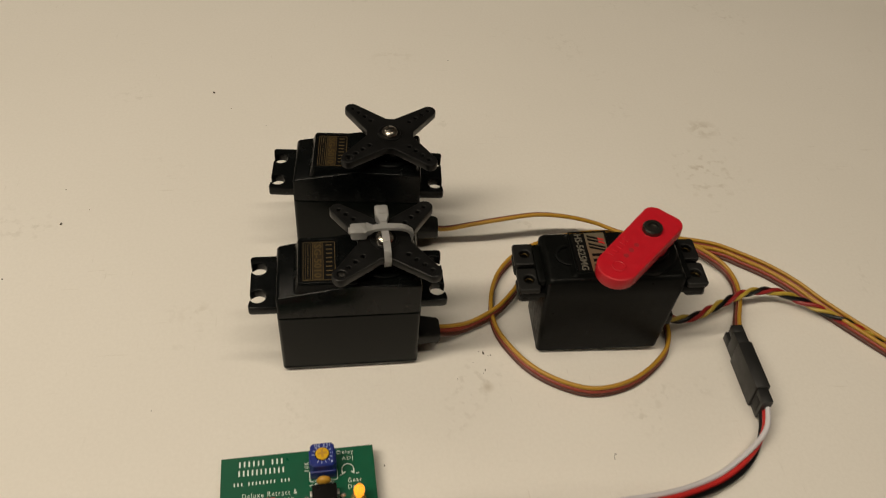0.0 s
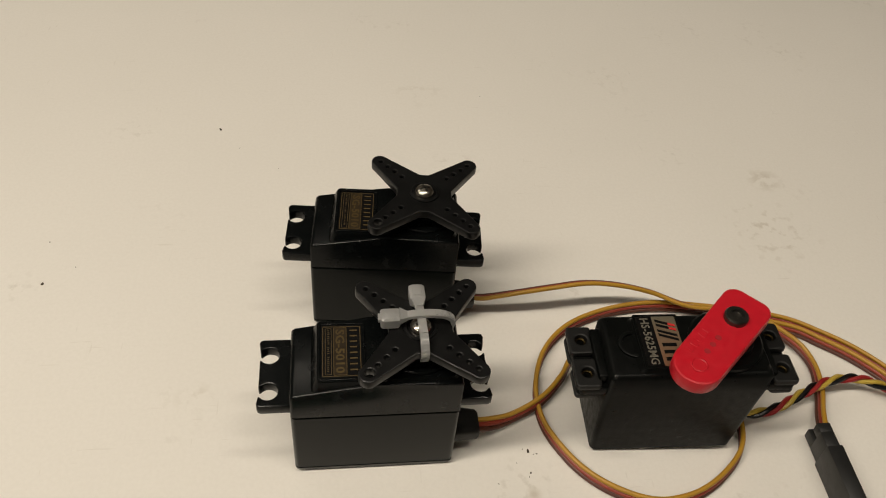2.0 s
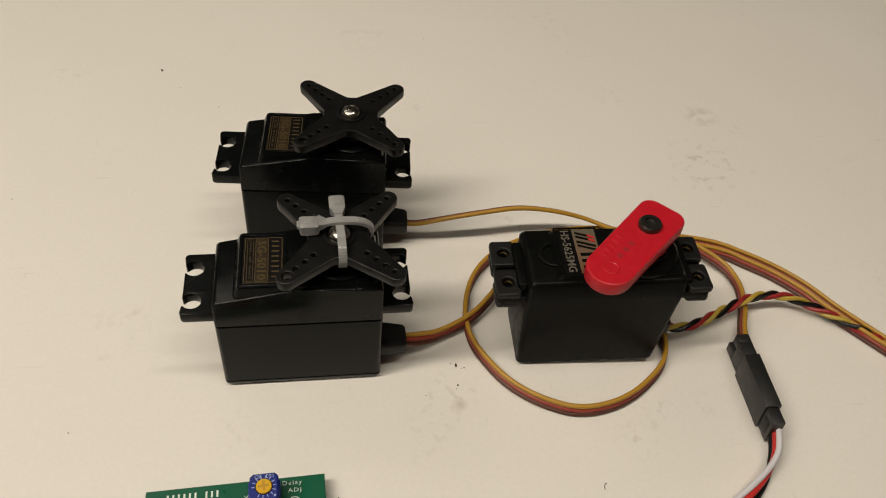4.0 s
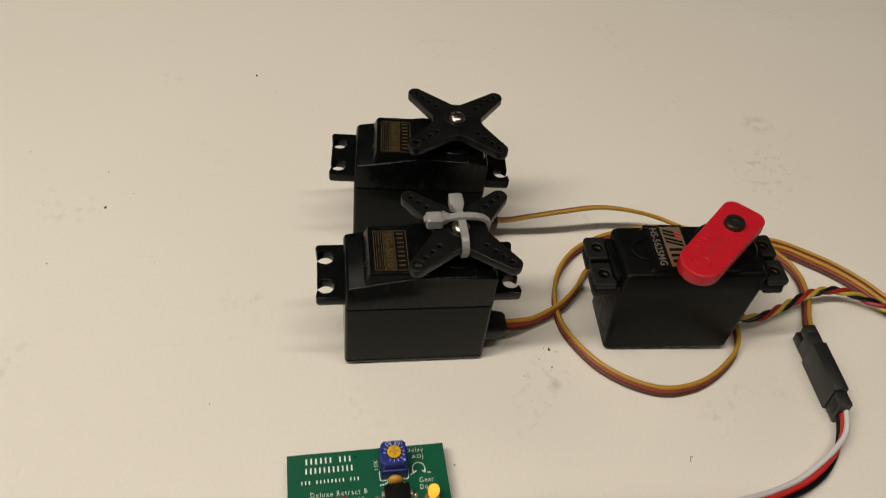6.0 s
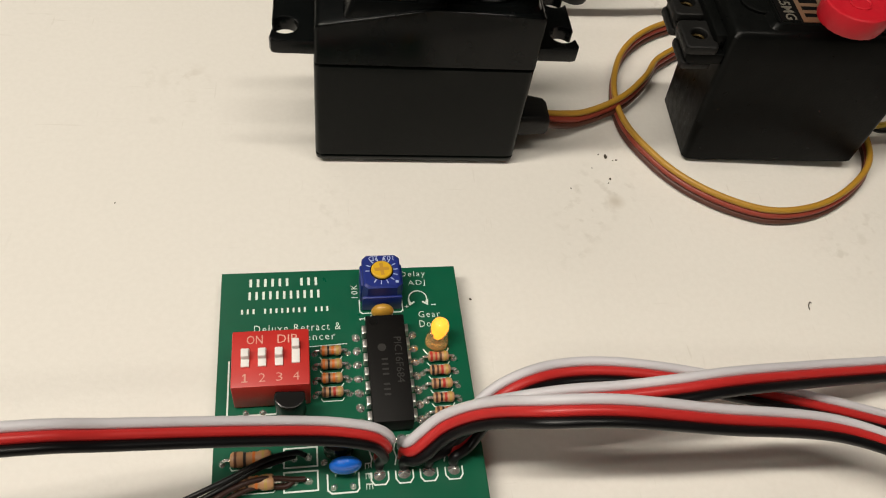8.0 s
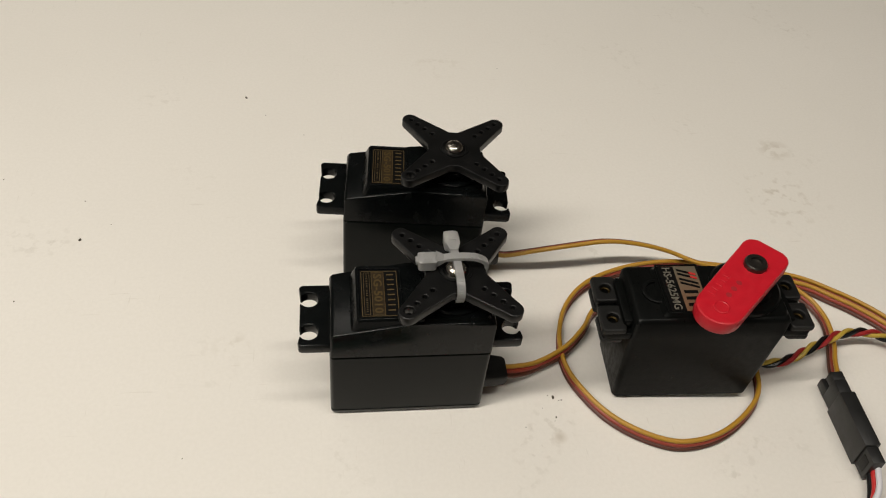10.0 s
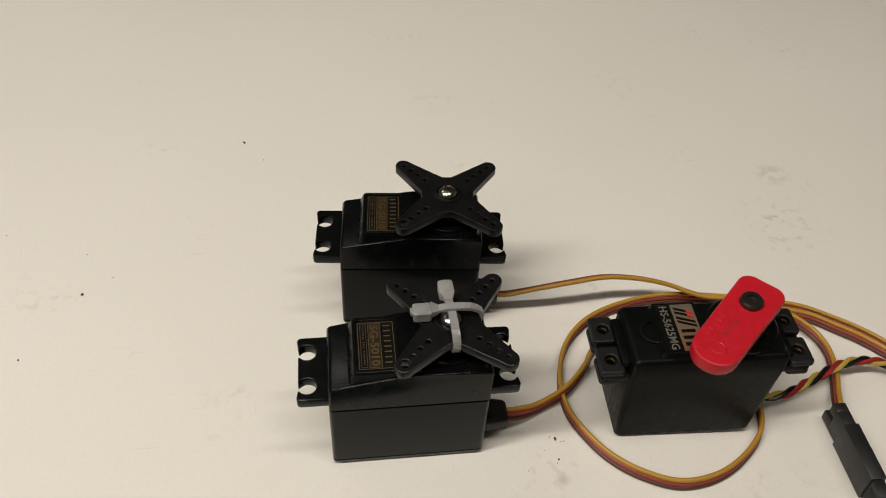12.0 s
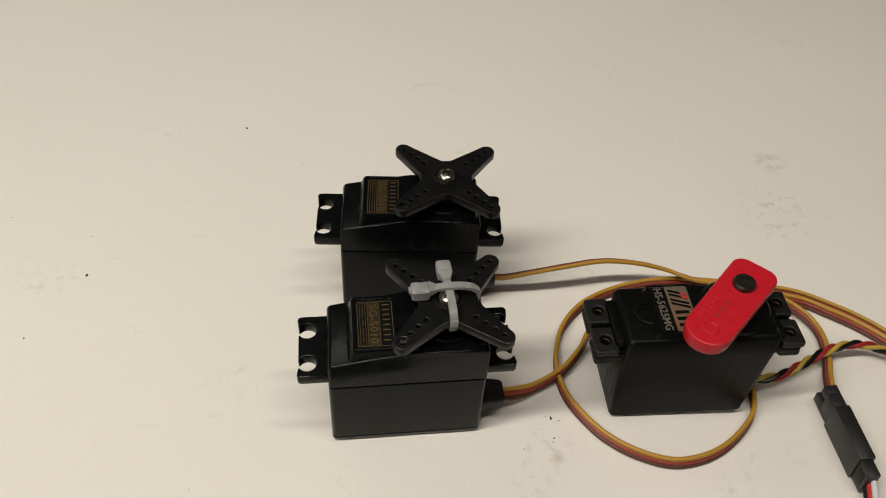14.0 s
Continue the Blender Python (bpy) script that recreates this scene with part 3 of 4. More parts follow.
    bm = turned([(2.9, 42.3), (2.9, 43.4), (2.55, 43.85), (1.5, 43.9), (1.4, 43.2), (0.1, 43.1)], 28)
    bm.transform(arm_m)
    part("screw", bm, M_DARKSTEEL, arm, "black steel socket screw")
    return servo


metal_gear_servo(pose(77.5 * MM, 1.4 * MM, 1.2 * MM, -0.44, -2.45, -2.68))


# ---- cable ties over the first servo's horn ----
def cable_tie(m, label, reach_head, reach_end, top):
    tie = empty("cable_tie", m, label, "cable tie", "cable ties on the horn")
    line = spline([(-reach_head + 1.2, 0, top - 0.9), (-reach_head * 0.55, 0, top + 0.1), (0, 0, top + 0.5), (reach_end * 0.6, 0, top + 0.1), (reach_end - 0.6, 0, top - 1.2), (reach_end, 0, top - 3.0),
                   (reach_end - 0.8, 0, top - 5.5)], 8)
    rings = []
    for i, p in enumerate(line):
        t = (line[min(i + 1, len(line) - 1)] - line[max(i - 1, 0)]).normalized()
        nrm = Vector((0, 1, 0)).cross(t) * -0.45
        side = Vector((0, 0.95, 0))
        rings.append([p + side + nrm, p - side + nrm, p - side - nrm, p + side - nrm])
    part("strap", loft(rings), M_NYLON, tie, angle=50)
    for i in range(22, len(line) - 2, 2):
        p = line[i]
        t = (line[i + 1] - line[i - 1]).normalized()
        nrm = t.cross(Vector((0, 1, 0)))
        b = box(-0.28, 0.28, -0.7, 0.7, -0.08, 0.12)
        b.transform(Matrix.Translation(p + nrm * 0.47 * (1 if nrm.z > 0 else -1)) @ Vector((1, 0, 0)).rotation_difference(t).to_matrix().to_4x4())
        part("ratchet_tooth", b, M_NYLON, tie)
    hx = -reach_head - 1.6
    head = loft([[(hx + x, y, z) for x, y in round_rect(-2.3 + g, 2.3 - g, -1.85 + g, 1.85 - g, 0.8)] for g, z in ((0.5, top - 2.6), (0.1, top - 2.2), (0.0, top + 0.5), (0.5, top + 0.95))])
    part("head", head, M_NYLON, tie)
    neck = loft([[(x, y, top + z) for y, z in ((-w, -h), (w, -h), (w, h), (-w, h))] for x, w, h in ((hx + 2.1, 1.7, 1.0), (hx + 3.0, 1.35, 0.75), (hx + 3.9, 0.98, 0.5))])
    part("neck", neck, M_NYLON, tie)
    part("pawl", box(hx - 1.0, hx + 1.2, -1.0, 1.0, top + 0.9, top + 1.1, 0.1), M_NYLON, tie)
    part("tail", box(hx - 2.8, hx - 2.1, -0.95, 0.95, top - 0.9, top + 0.1, 0.1), M_NYLON, tie)
    return tie


cable_tie(pose(30.2 * MM, 10.2 * MM, 0, 0, 0, -87), "clear nylon cable tie laid over the servo horn", 6.6, 7.6, 47.3)
cable_tie(pose(30.2 * MM, 11.2 * MM, 0, 0, 0, 1), "clear nylon cable tie crossing another on the horn", 5.4, 7.4, 48.2)


# ---- servo leads: flat three-wire cables standing on edge ----
LEAD = (M_BROWN_W, M_RED_W, M_ORANGE_W)
LEAD_TEXT = ("brown wire", "red-brown wire", "orange wire")
EDGE = (0.0, 0.30, 0.95)
FLAT = (-0.2, 0.95, 0.1)


def lead(points, label, sides=None):
    c = empty("servo_cable", pose(0, 0, 0), label, "cable", "servo leads")
    ribbon(c, points, 0.67, sides or [EDGE] * len(points), LEAD, LEAD_TEXT)
    return c


lead([(46.4, 7.6, 6.3), (51.0, 8.6, 4.8), (57.3, 11.0, 3.4), (66.5, 15.8, 3.6), (73.5, 22.6, 3.8), (79.5, 31.0, 2.4), (92, 38.5, 2.0), (112, 42, 2.0), (134, 42.5, 2.0), (149.8, 38.8, 2.0), (158.0, 33.4, 2.0), (165.0, 27.8, 2.0),
      (171.4, 20.6, 2.0), (178, 10.6, 2.0), (191, -6.0, 2.0), (206, -25, 2.0)], "flat orange, red and brown servo lead on the worktop", [FLAT, (0, 0.8, 0.6)] + [EDGE] * 14)
lead([(50.8, 51.4, 6.6), (55.0, 50.6, 7.0), (63.0, 50.0, 9.2), (74.5, 50.2, 11.2), (86, 51.5, 11.4), (97, 51.6, 9.8), (107.5, 50.6, 7.2), (118, 46.4, 5.6), (136, 42.0, 4.8), (147.6, 33.7, 3.2), (151.2, 25.5, 2.4), (149.6, 16.4, 2.4), (145.4, 7.5, 3.8), (142.6, 0.5, 5.0)],
     "flat servo lead running behind to the black plug", [(0, -0.9, 0.5), (0, -0.85, 0.55)] + [(0, -0.78, 0.63)] * 6 + [EDGE] * 3 + [(0.3, 0.1, 0.95)] * 3)
lead([(117.5, 22, 2.0), (121.0, 14, 2.0), (121.6, 6.0, 2.0), (118.6, -2.0, 2.0), (110.8, -9.2, 2.0), (101.8, -13.8, 2.0), (92.0, -15.1, 2.0), (83.6, -12.4, 2.0), (75.8, -7.0, 2.0), (70.2, 0.2, 2.0), (66.0, 10.0, 2.0), (66.1, 21.1, 2.2), (70.7, 32.6, 2.4), (79.7, 41.8, 2.0),
      (93, 47.4, 2.0), (108, 49.2, 2.4), (124, 47.8, 2.0), (138, 45.0, 2.0), (150.0, 41.6, 2.0), (159.0, 36.0, 2.0), (166.6, 30.0, 2.0), (173.4, 22.4, 2.0), (180, 12.2, 2.0), (193, -4.5, 2.0), (208, -23.5, 2.0)],
     "loop of flat servo lead passing under the servo", [EDGE] * 25)

twist = empty("twisted_cable", pose(0, 0, 0), "twisted yellow, red and black servo cable", "cable")
core = spline([(121.0, 7.6, 6.6), (125.3, 7.5, 5.6), (131.7, 8.8, 5.4), (141.2, 12.8, 5.8), (150.7, 16.4, 6.2), (159.4, 17.5, 5.6), (166.8, 15.6, 4.6), (177.8, 9.2, 3.0), (192, -2.5, 2.0), (208, -16, 2.0)], 26)
far = [0.0]
for a, b in zip(core, core[1:]):
    far.append(far[-1] + (b - a).length)
for k, (mat, text) in enumerate(((M_YELLOW_W, "yellow wire"), (M_TWIST_RED, "red wire"), (M_WIRE_BLACK, "black wire"))):
    line = []
    for i, p in enumerate(core):
        t = (core[min(i + 1, len(core) - 1)] - core[max(i - 1, 0)]).normalized()
        a = t.cross(Vector((0, 0, 1))).normalized()
        b = a.cross(t)
        w = 2 * math.pi * (far[i] / 14.5 + k / 3)
        line.append(p + 0.78 * (math.cos(w) * a + math.sin(w) * b))
    part("wire", wire(line, 0.68, 8), mat, twist, text)

# ---- black plug and socket, standing on edge on the worktop ----
plug = empty("cable_connector", pose(139.1 * MM, -5.85 * MM, 0.15 * MM, 0, -4.3, -2.0), "black plastic plug pushed into its socket", "connector")
part("socket", box(0, 4.3, -16.5, 0, 0, 10.0, 0.3), M_CONN, plug)
part("plug_body", box(0.35, 3.95, -0.2, 4.6, 0.5, 9.3, 0.25), M_CONN, plug)
part("key_rail", box(0.35, 3.95, 4.4, 8.6, 0.5, 3.9, 0.25), M_CONN, plug)
part("key_rail", box(0.35, 3.95, 4.4, 7.2, 5.9, 9.3, 0.25), M_CONN, plug)
part("socket_tail", box(0.5, 3.8, -21.2, -16.3, 0.7, 9.1, 0.3), M_CONN, plug)
part("latch_window", box(0.36, 0.52, -20.0, -17.4, 2.4, 7.4, 0.05), M_RUBBER, plug)

# ---- sequencer board ----
U, V = Vector((0.9994, 0.0349, 0)), Vector((0.0349, -0.9994, 0))
board = empty("circuit_board", pose(-15.6 * MM, -30.15 * MM, 4.2 * MM, 0, 0, 2.0), "small green circuit board with soldered parts", "circuit board")


def bp(u, v, z=0.0):
    """A place on the board in the world, in millimetres: right, down, up from its corner."""
    p = Vector((-15.6, -30.15, 4.2 + z)) + u * U + v * V
    return (p.x, p.y, p.z)


BW, BH = 40.4, 42.5
part("substrate", box(0, BW, -BH, 0, -1.6, -0.04), M_PCB_EDGE, board)
part("solder_mask", box(0.03, BW - 0.03, -BH + 0.03, -0.03, -0.06, 0), M_PCB, board)
for u, v in ((3, 18), (12, 18), (26, 14), (36, 14), (26, 30), (37, 38), (4, 38), (14, 38), (20, 3), (30, 3)):
    part("solder_leg", turned([(0.3, -4.2), (0.5, -3.2), (1.0, -1.6)], 8, (u, -v, 0)), M_SOLDER, board)


def silk_text(words, u, v, width, height=1.35, turn=0):
    return lettering("printed_text", words, width, height, Matrix.Translation((u, -v, 0.012)) @ Matrix.Rotation(radians(turn), 4, "Z"), M_SILK, board, thin=0.008, spread=1.22)


def digit_one(height, m, mat, parent):
    """A printed 1 with its flag and foot."""
    k = height / 1.4
    pts = [(0.0, 0.0), (0.9, 0.0), (0.9, 0.2), (0.58, 0.2), (0.58, 1.4), (0.38, 1.4), (0.05, 1.12), (0.12, 0.96), (0.36, 1.12), (0.36, 0.2), (0.0, 0.2)]
    return plate("printed_digit", [[(x * k, y * k) for x, y in pts]], 0.0, 0.02, mat, parent, m=m)


def silk_line(points, wide=0.22, closed=False):
    """A printed line of even width through the points."""
    p = [Vector((u, -v)) for u, v in points]
    if closed:
        p.append(p[0])
    bm = bmesh.new()
    for i, (a, b) in enumerate(zip(p, p[1:])):
        d = (b - a).normalized() * wide * 0.3
        n = Vector((-d.y, d.x)) / 0.6
        q = [a - d + n, a - d - n, b + d - n, b + d + n]
        lo = [bm.verts.new((c.x, c.y, 0.0)) for c in q]
        hi = [bm.verts.new((c.x, c.y, 0.018 + 0.004 * (i % 2))) for c in q]
        bm.faces.new(hi)
        for k in range(4):
            bm.faces.new((lo[k], lo[(k + 1) % 4], hi[(k + 1) % 4], hi[k]))
    return part("printed_line", bm, M_SILK, board)


def silk_bars(counts, u, v, width, height):
    return bars("printed_bar", counts, width, height, Matrix.Translation((u, -v, 0.0)), M_SILK, board)


silk_bars([6, 3], 4.4, 3.0, 12.2, 1.6)
silk_bars([11], 4.3, 5.6, 12.6, 1.6)
silk_bars([3, 8, 3], 3.2, 8.4, 15.0, 0.95)
silk_text("Deluxe Retract &", 5.6, 12.1, 14.1, 1.4)
silk_text("encer", 14.0, 13.95, 4.7, 0.9)
silk_text("Delay", 30.6, 2.3, 4.4, 1.45)
silk_text("ADJ", 31.8, 4.1, 3.0, 1.3)
silk_line([(33.2 + 1.55 * math.cos(radians(a)), 6.6 - 1.55 * math.sin(radians(a))) for a in range(-45, 226, 9)], 0.2)
silk_line([(34.0, 7.3), (34.75, 7.85), (34.85, 6.9)], 0.3)
silk_line([(32.5, 7.3), (31.7, 7.85), (31.6, 6.9)], 0.3)
silk_text("+", 30.8, 8.5, 0.7, 0.7)
silk_text("-", 35.4, 8.1, 0.8, 0.2)
silk_text("Gear", 33.0, 10.5, 3.7, 1.25)
silk_text("Do", 33.0, 12.4, 1.9, 1.3)
silk_text("10K", 22.9, 6.0, 2.7, 1.1, 90)
digit_one(1.0, Matrix.Translation((23.9, -10.6, 0.0)) @ Matrix.Rotation(radians(90), 4, "Z"), M_SILK, board)
silk_text("GD", 27.4, 32.9, 2.4, 1.4)
silk_line([(23.1, 6.5), (23.1, 8.9), (23.5, 9.2), (30.0, 9.2), (30.4, 8.9), (30.4, 6.5)], 0.2)
silk_line([(24.3, 11.2), (24.2, 10.2), (25.0, 9.7)], 0.2)
silk_line([(29.2, 11.2), (29.3, 10.2), (28.5, 9.7)], 0.2)
silk_line([(1.8, 17.2), (1.8, 26.7), (13.2, 26.7)], 0.25)
for cv in (34.0, 37.7):
    silk_line([(10.3, cv - 1.5), (15.2, cv - 1.5), (15.2, cv + 1.5), (10.3, cv + 1.5)], 0.25, True)
silk_line([(16.6, 37.0), (16.6, 39.4), (17.2, 39.9), (20.8, 39.9), (21.2, 39.4), (21.2, 37.0)], 0.25)
for hu in (24.3, 28.0, 31.7, 35.5):
    silk_line([(hu - 1.3, 37.2), (hu - 1.3, 38.4), (hu - 0.8, 39.1), (hu + 0.8, 39.1), (hu + 1.3, 38.4), (hu + 1.3, 37.2)], 0.22)
    silk_line([(hu - 1.3, 31.4), (hu - 1.0, 32.6), (hu - 1.3, 33.8), (hu - 1.0, 35.0), (hu - 1.3, 36.2)], 0.2)
for k in range(3):
    silk_text("E", 22.2, 35.6 + 1.6 * k, 0.9, 1.0, -90)
silk_line([(13.4, 15.2), (20.6, 14.9)], 0.12)


def joint(u, v, r=0.85, h=0.7):
    """A shiny solder joint."""
    ang = (u * 91 + v * 57) % 360
    bm = turned([(r, 0), (r * 0.85, h * 0.25), (r * 0.45, h * 0.7), (r * 0.25, h), (0.05, h * 1.05)], 12)
    bm.transform(Matrix.Translation((u, -v, 0)) @ Matrix.Rotation(radians(ang), 4, "Z") @ Matrix.Diagonal((1.0, 0.86, 1, 1)))
    return part("solder_joint", bm, M_SOLDER, board)


def resistor(u, v, bands, length=3.4, r=0.85, span=2.7, lift=1.0):
    prof = [(0.25, -length / 2), (r * 0.8, -length / 2 + 0.1), (r, -length / 2 + 0.45), (r, -length * 0.22), (r * 0.86, -length * 0.16), (r * 0.86, length * 0.16), (r, length * 0.22), (r, length / 2 - 0.45), (r * 0.8, length / 2 - 0.1), (0.25, length / 2)]
    turn = Matrix.Translation((u, -v, lift)) @ Matrix.Rotation(radians(90), 4, "Y")
    bm = turned(prof, 16)
    bm.transform(turn)
    res = part("resistor", bm, M_RES, board, "tan resistor with colour bands")
    for k, c in enumerate(bands):
        x = length * (-0.36 + 0.22 * k)
        rr = r * (1.02 if abs(x) > length * 0.2 else 0.9)
        b = turned([(rr * 0.9, x - 0.2), (rr, x - 0.2), (rr, x + 0.2), (rr * 0.9, x + 0.2)], 16)
        b.transform(turn)
        part("colour_band", b, M_BAND[c], res)
    for s in (-1, 1):
        part("lead", wire(spline([(u + s * length * 0.45, -v, lift), (u + s * span * 0.92, -v, lift * 0.95), (u + s * span, -v, 0)], 4), 0.24, 6), M_SOLDER, res)
        joint(u + s * span, v, 0.62, 0.6)
    silk_line([(u - length / 2 - 0.1, v + 0.6), (u - length / 2 + 0.2, v + 1.1), (u + length / 2 - 0.2, v + 1.1), (u + length / 2 + 0.1, v + 0.6)], 0.16)


for k, bands in enumerate(((0, 0, 3, 4), (1, 3, 0, 4), (3, 1, 0, 4), (3, 1, 0, 4), (3, 1, 0, 4))):
    resistor(35.3, 18.7 + 2.45 * k, bands)
for k in range(4):
    resistor(17.9, 16.6 + 2.47 * k, (2, 1, 2, 4) if k < 3 else (3, 1, 0, 4))
resistor(5.6, 34.2, (3, 1, 2, 4), 6.0, 1.15, 4.2, 1.3)
resistor(6.0, 37.9, (3, 1, 2, 4), 6.0, 1.15, 4.2, 1.3)

# trimmer potentiometer
def clipped(x0, x1, y0, y1, c):
    return [(x0 + c, y0), (x1 - c, y0), (x1, y0 + c), (x1, y1 - c), (x1 - c, y1), (x0 + c, y1), (x0, y1 - c), (x0, y0 + c)]


POT_X, POT_Y = 26.75, -4.95
pot = part("trimmer", loft([[(x, y, z) for x, y in clipped(23.6 - g, 29.9 + g, -8.3 - g, -1.6 + g, 0.75)] for g, z in ((0.0, 0.4), (0.1, 3.6), (0.0, 6.1), (-0.3, 6.4))]), M_BLUE, board, "blue trimmer with a yellow dial")
for x in (23.2, 29.1):
    part("side_rib", box(x, x + 1.2, -7.0, -2.9, 0.2, 5.2, 0.2), M_BLUE, pot)
part("front_ledge", box(23.4, 30.1, -8.75, -8.2, 0.2, 3.9, 0.2), M_BLUE, pot)
# black ring paints the shaded gap round the dial
part("dial_well_shade", turned([(1.95, 6.36), (1.95, 6.46), (1.7, 6.46)], 28, (POT_X, POT_Y, 0)), M_GLOSSBLACK, pot)
part("dial", turned([(1.75, 6.3), (1.75, 6.75), (1.55, 6.9), (0.1, 6.9)], 28, (POT_X, POT_Y, 0)), M_YELLOW, pot, "yellow cross-slot dial")
# slots lie on top in darker tan, the shade of a recess painted on
for a, lift in ((4, 0.0), (94, 0.012)):
    b = box(-1.2, 1.2, -0.3, 0.3, 6.84, 6.93 + lift)
    b.transform(Matrix.Translation((POT_X, POT_Y, 0)) @ Matrix.Rotation(radians(a), 4, "Z"))
    part("dial_slot_shade", b, M_TAN_CAP, pot)
for k in range(13):
    a = radians(-150 + 25 * k + 90 - 60)
    b = box(2.0, 2.75, -0.09, 0.09, 6.38, 6.43)
    b.transform(Matrix.Translation((POT_X, POT_Y, 0)) @ Matrix.Rotation(a, 4, "Z"))
    part("scale_tick", b, M_PALE_BLUE, pot)
part("pointer_dot", box(28.9, 29.4, -7.5, -7.0, 6.38, 6.43), M_PALE_BLUE, pot)
lettering("printed_code", "103  2D", 4.2, 0.95, Matrix.Translation((28.9, -1.95, 6.41)) @ Matrix.Rotation(radians(180), 4, "Z"), M_PALE_BLUE, pot)

# ceramic capacitors
def blob(name, u, v, z, rx, ry, rz, mat, label):
    bm = bmesh.new()
    bmesh.ops.create_uvsphere(bm, u_segments=24, v_segments=14, radius=1)
    bm.transform(Matrix.Translation((u, -v, z)) @ Matrix.Diagonal((rx, ry, rz, 1)))
    ob = part(name, bm, mat, board, label)
    for s in (-0.5, 0.5):
        part("lead", wire([Vector((u + s * rx, -v - 0.2, z - rz * 0.6)), Vector((u + s * rx * 1.1, -v - 0.3, z * 0.4)), Vector((u + s * rx * 1.1, -v - 0.3, 0))], 0.22, 6), M_SOLDER, ob)
    return ob


blob("capacitor", 26.7, 10.2, 2.0, 1.9, 1.1, 1.7, M_TAN_CAP, "tan ceramic capacitor")
blob("capacitor", 19.2, 37.0, 3.2, 2.4, 1.2, 2.0, M_BLUE_CAP, "glossy blue ceramic capacitor")
joint(17.5, 39.0, 0.6), joint(20.3, 39.0, 0.6)

# chip in its row of pins
chip = part("microchip", box(23.65, 29.95, -31.0, -12.1, 0.6, 4.0, 0.25), M_IC, board, "black fourteen-pin chip")
part("pin_one_dimple", turned([(0.75, 3.96), (0.75, 4.02), (0.1, 4.02)], 18, (24.9, -13.3, 0)), M_GLOSSBLACK, chip)
part("chip_mark", turned([(0.7, 3.98), (0.7, 4.02), (0.1, 4.02)], 12, (25.9, -18.2, 0)), M_IC_PRINT, chip)
lettering("chip_print", "PIC16F684", 8.2, 1.2, Matrix.Translation((27.9, -16.4, 4.0)) @ Matrix.Rotation(radians(-90), 4, "Z"), M_IC_PRINT, chip)
bars("print_bar", [4, 3], 7.0, 1.0, Matrix.Translation((25.7, -20.0, 4.0)) @ Matrix.Rotation(radians(-90), 4, "Z"), M_IC_PRINT, chip)
for k in range(7):
    v = 13.9 + 2.54 * k
    for s in (-1, 1):
        cx = 26.8 + s * 3.4
        b = box(cx - 0.42, cx + 0.42, -v - 0.75, -v + 0.75, 0.9, 2.6, 0.12)
        pin = part("pin", b, M_PIN, chip)
        part("pin_foot", box(cx + s * 0.2 - 0.2, cx + s * 0.2 + 0.2, -v - 0.3, -v + 0.3, 0, 1.0), M_SOLDER, pin)
        joint(26.8 + s * 4.7, v, 0.8, 0.45)

# red four-way switch
dip = part("dip_switch", box(2.9, 14.5, -25.5, -15.85, 0.3, 7.0, 0.25), M_DIP_RED, board, "red four-way switch block")
lettering("printed_text", "ON", 2.4, 1.5, Matrix.Translation((5.1, -18.25, 7.0)), M_PALE_PRINT, dip)
lettering("printed_text", "DIP", 3.0, 1.5, Matrix.Translation((9.7, -18.25, 7.0)), M_PALE_PRINT, dip)
for k in range(4):
    x = 4.95 + 2.5 * k
    part("slot", box(x - 0.68, x + 0.68, -22.3, -18.6, 6.96, 7.03), M_DIP_RED, dip)
    up_one = k == 3
    part("slider", box(x - 0.62, x + 0.62, *((-22.2, -19.1) if not up_one else (-21.9, -18.1)), 6.9, 7.3, 0.1), M_WHITE, dip)
    y = -20.3 if not up_one else -18.9
    part("nub", box(x - 0.58, x + 0.58, y - 0.7, y + 0.7, 7.2, 8.3, 0.15), M_WHITE, dip)
    if k:
        lettering("printed_digit", str(k + 1), 0.95, 1.4, Matrix.Translation((x - 0.45, -24.7, 7.0)), M_PALE_PRINT, dip, thin=0.01)
    else:
        digit_one(1.4, Matrix.Translation((x - 0.45, -24.7, 7.0)), M_PALE_PRINT, dip)
# notch is not cut: a black block paints the shade within it
part("side_notch_shade", box(2.7, 3.0, -21.9, -19.7, 3.6, 6.2, 0.1), M_RUBBER, dip)
for k in range(2):
    joint(4.6 + 2.6 * k, 26.3, 0.6, 0.5)


def transistor(u, v, h):
    pts = [(u + 2.3 * math.cos(radians(a)), -v + 2.3 * math.sin(radians(a)) * 0.9) for a in range(-205, 26, 15)]
    return plate("transistor", [pts], 0.9, h, M_GLOSSBLACK, board, 0.2, label="black half-round transistor")


transistor(11.45, 26.75, 6.0)
transistor(18.4, 33.4, 4.6)
for s in (-1, 0, 1):
    joint(18.4 + 2.2 * s, 34.6 + (0.4 if s else 0), 0.6, 0.5)

# lit amber indicator, leaning back a little
led_m = Matrix.Translation((35.2, -16.1, 0)) @ Matrix.Rotation(radians(-14), 4, "X") @ Matrix.Rotation(radians(6), 4, "Y")
b = turned([(1.9, 0.7), (1.9, 1.6), (1.5, 1.7), (1.5, 4.4), (1.4, 5.0), (1.1, 5.6), (0.6, 5.95), (0.05, 6.05)], 26)
b.transform(led_m)
led = part("indicator_lamp", b, M_LED, board, "lit amber indicator lamp")
b = turned([(0.3, 2.2), (0.6, 2.9), (0.9, 3.8), (1.0, 4.6), (0.8, 5.2), (0.05, 5.45)], 16)
b.transform(led_m)
part("glowing_core", b, M_LED_GLOW, led)
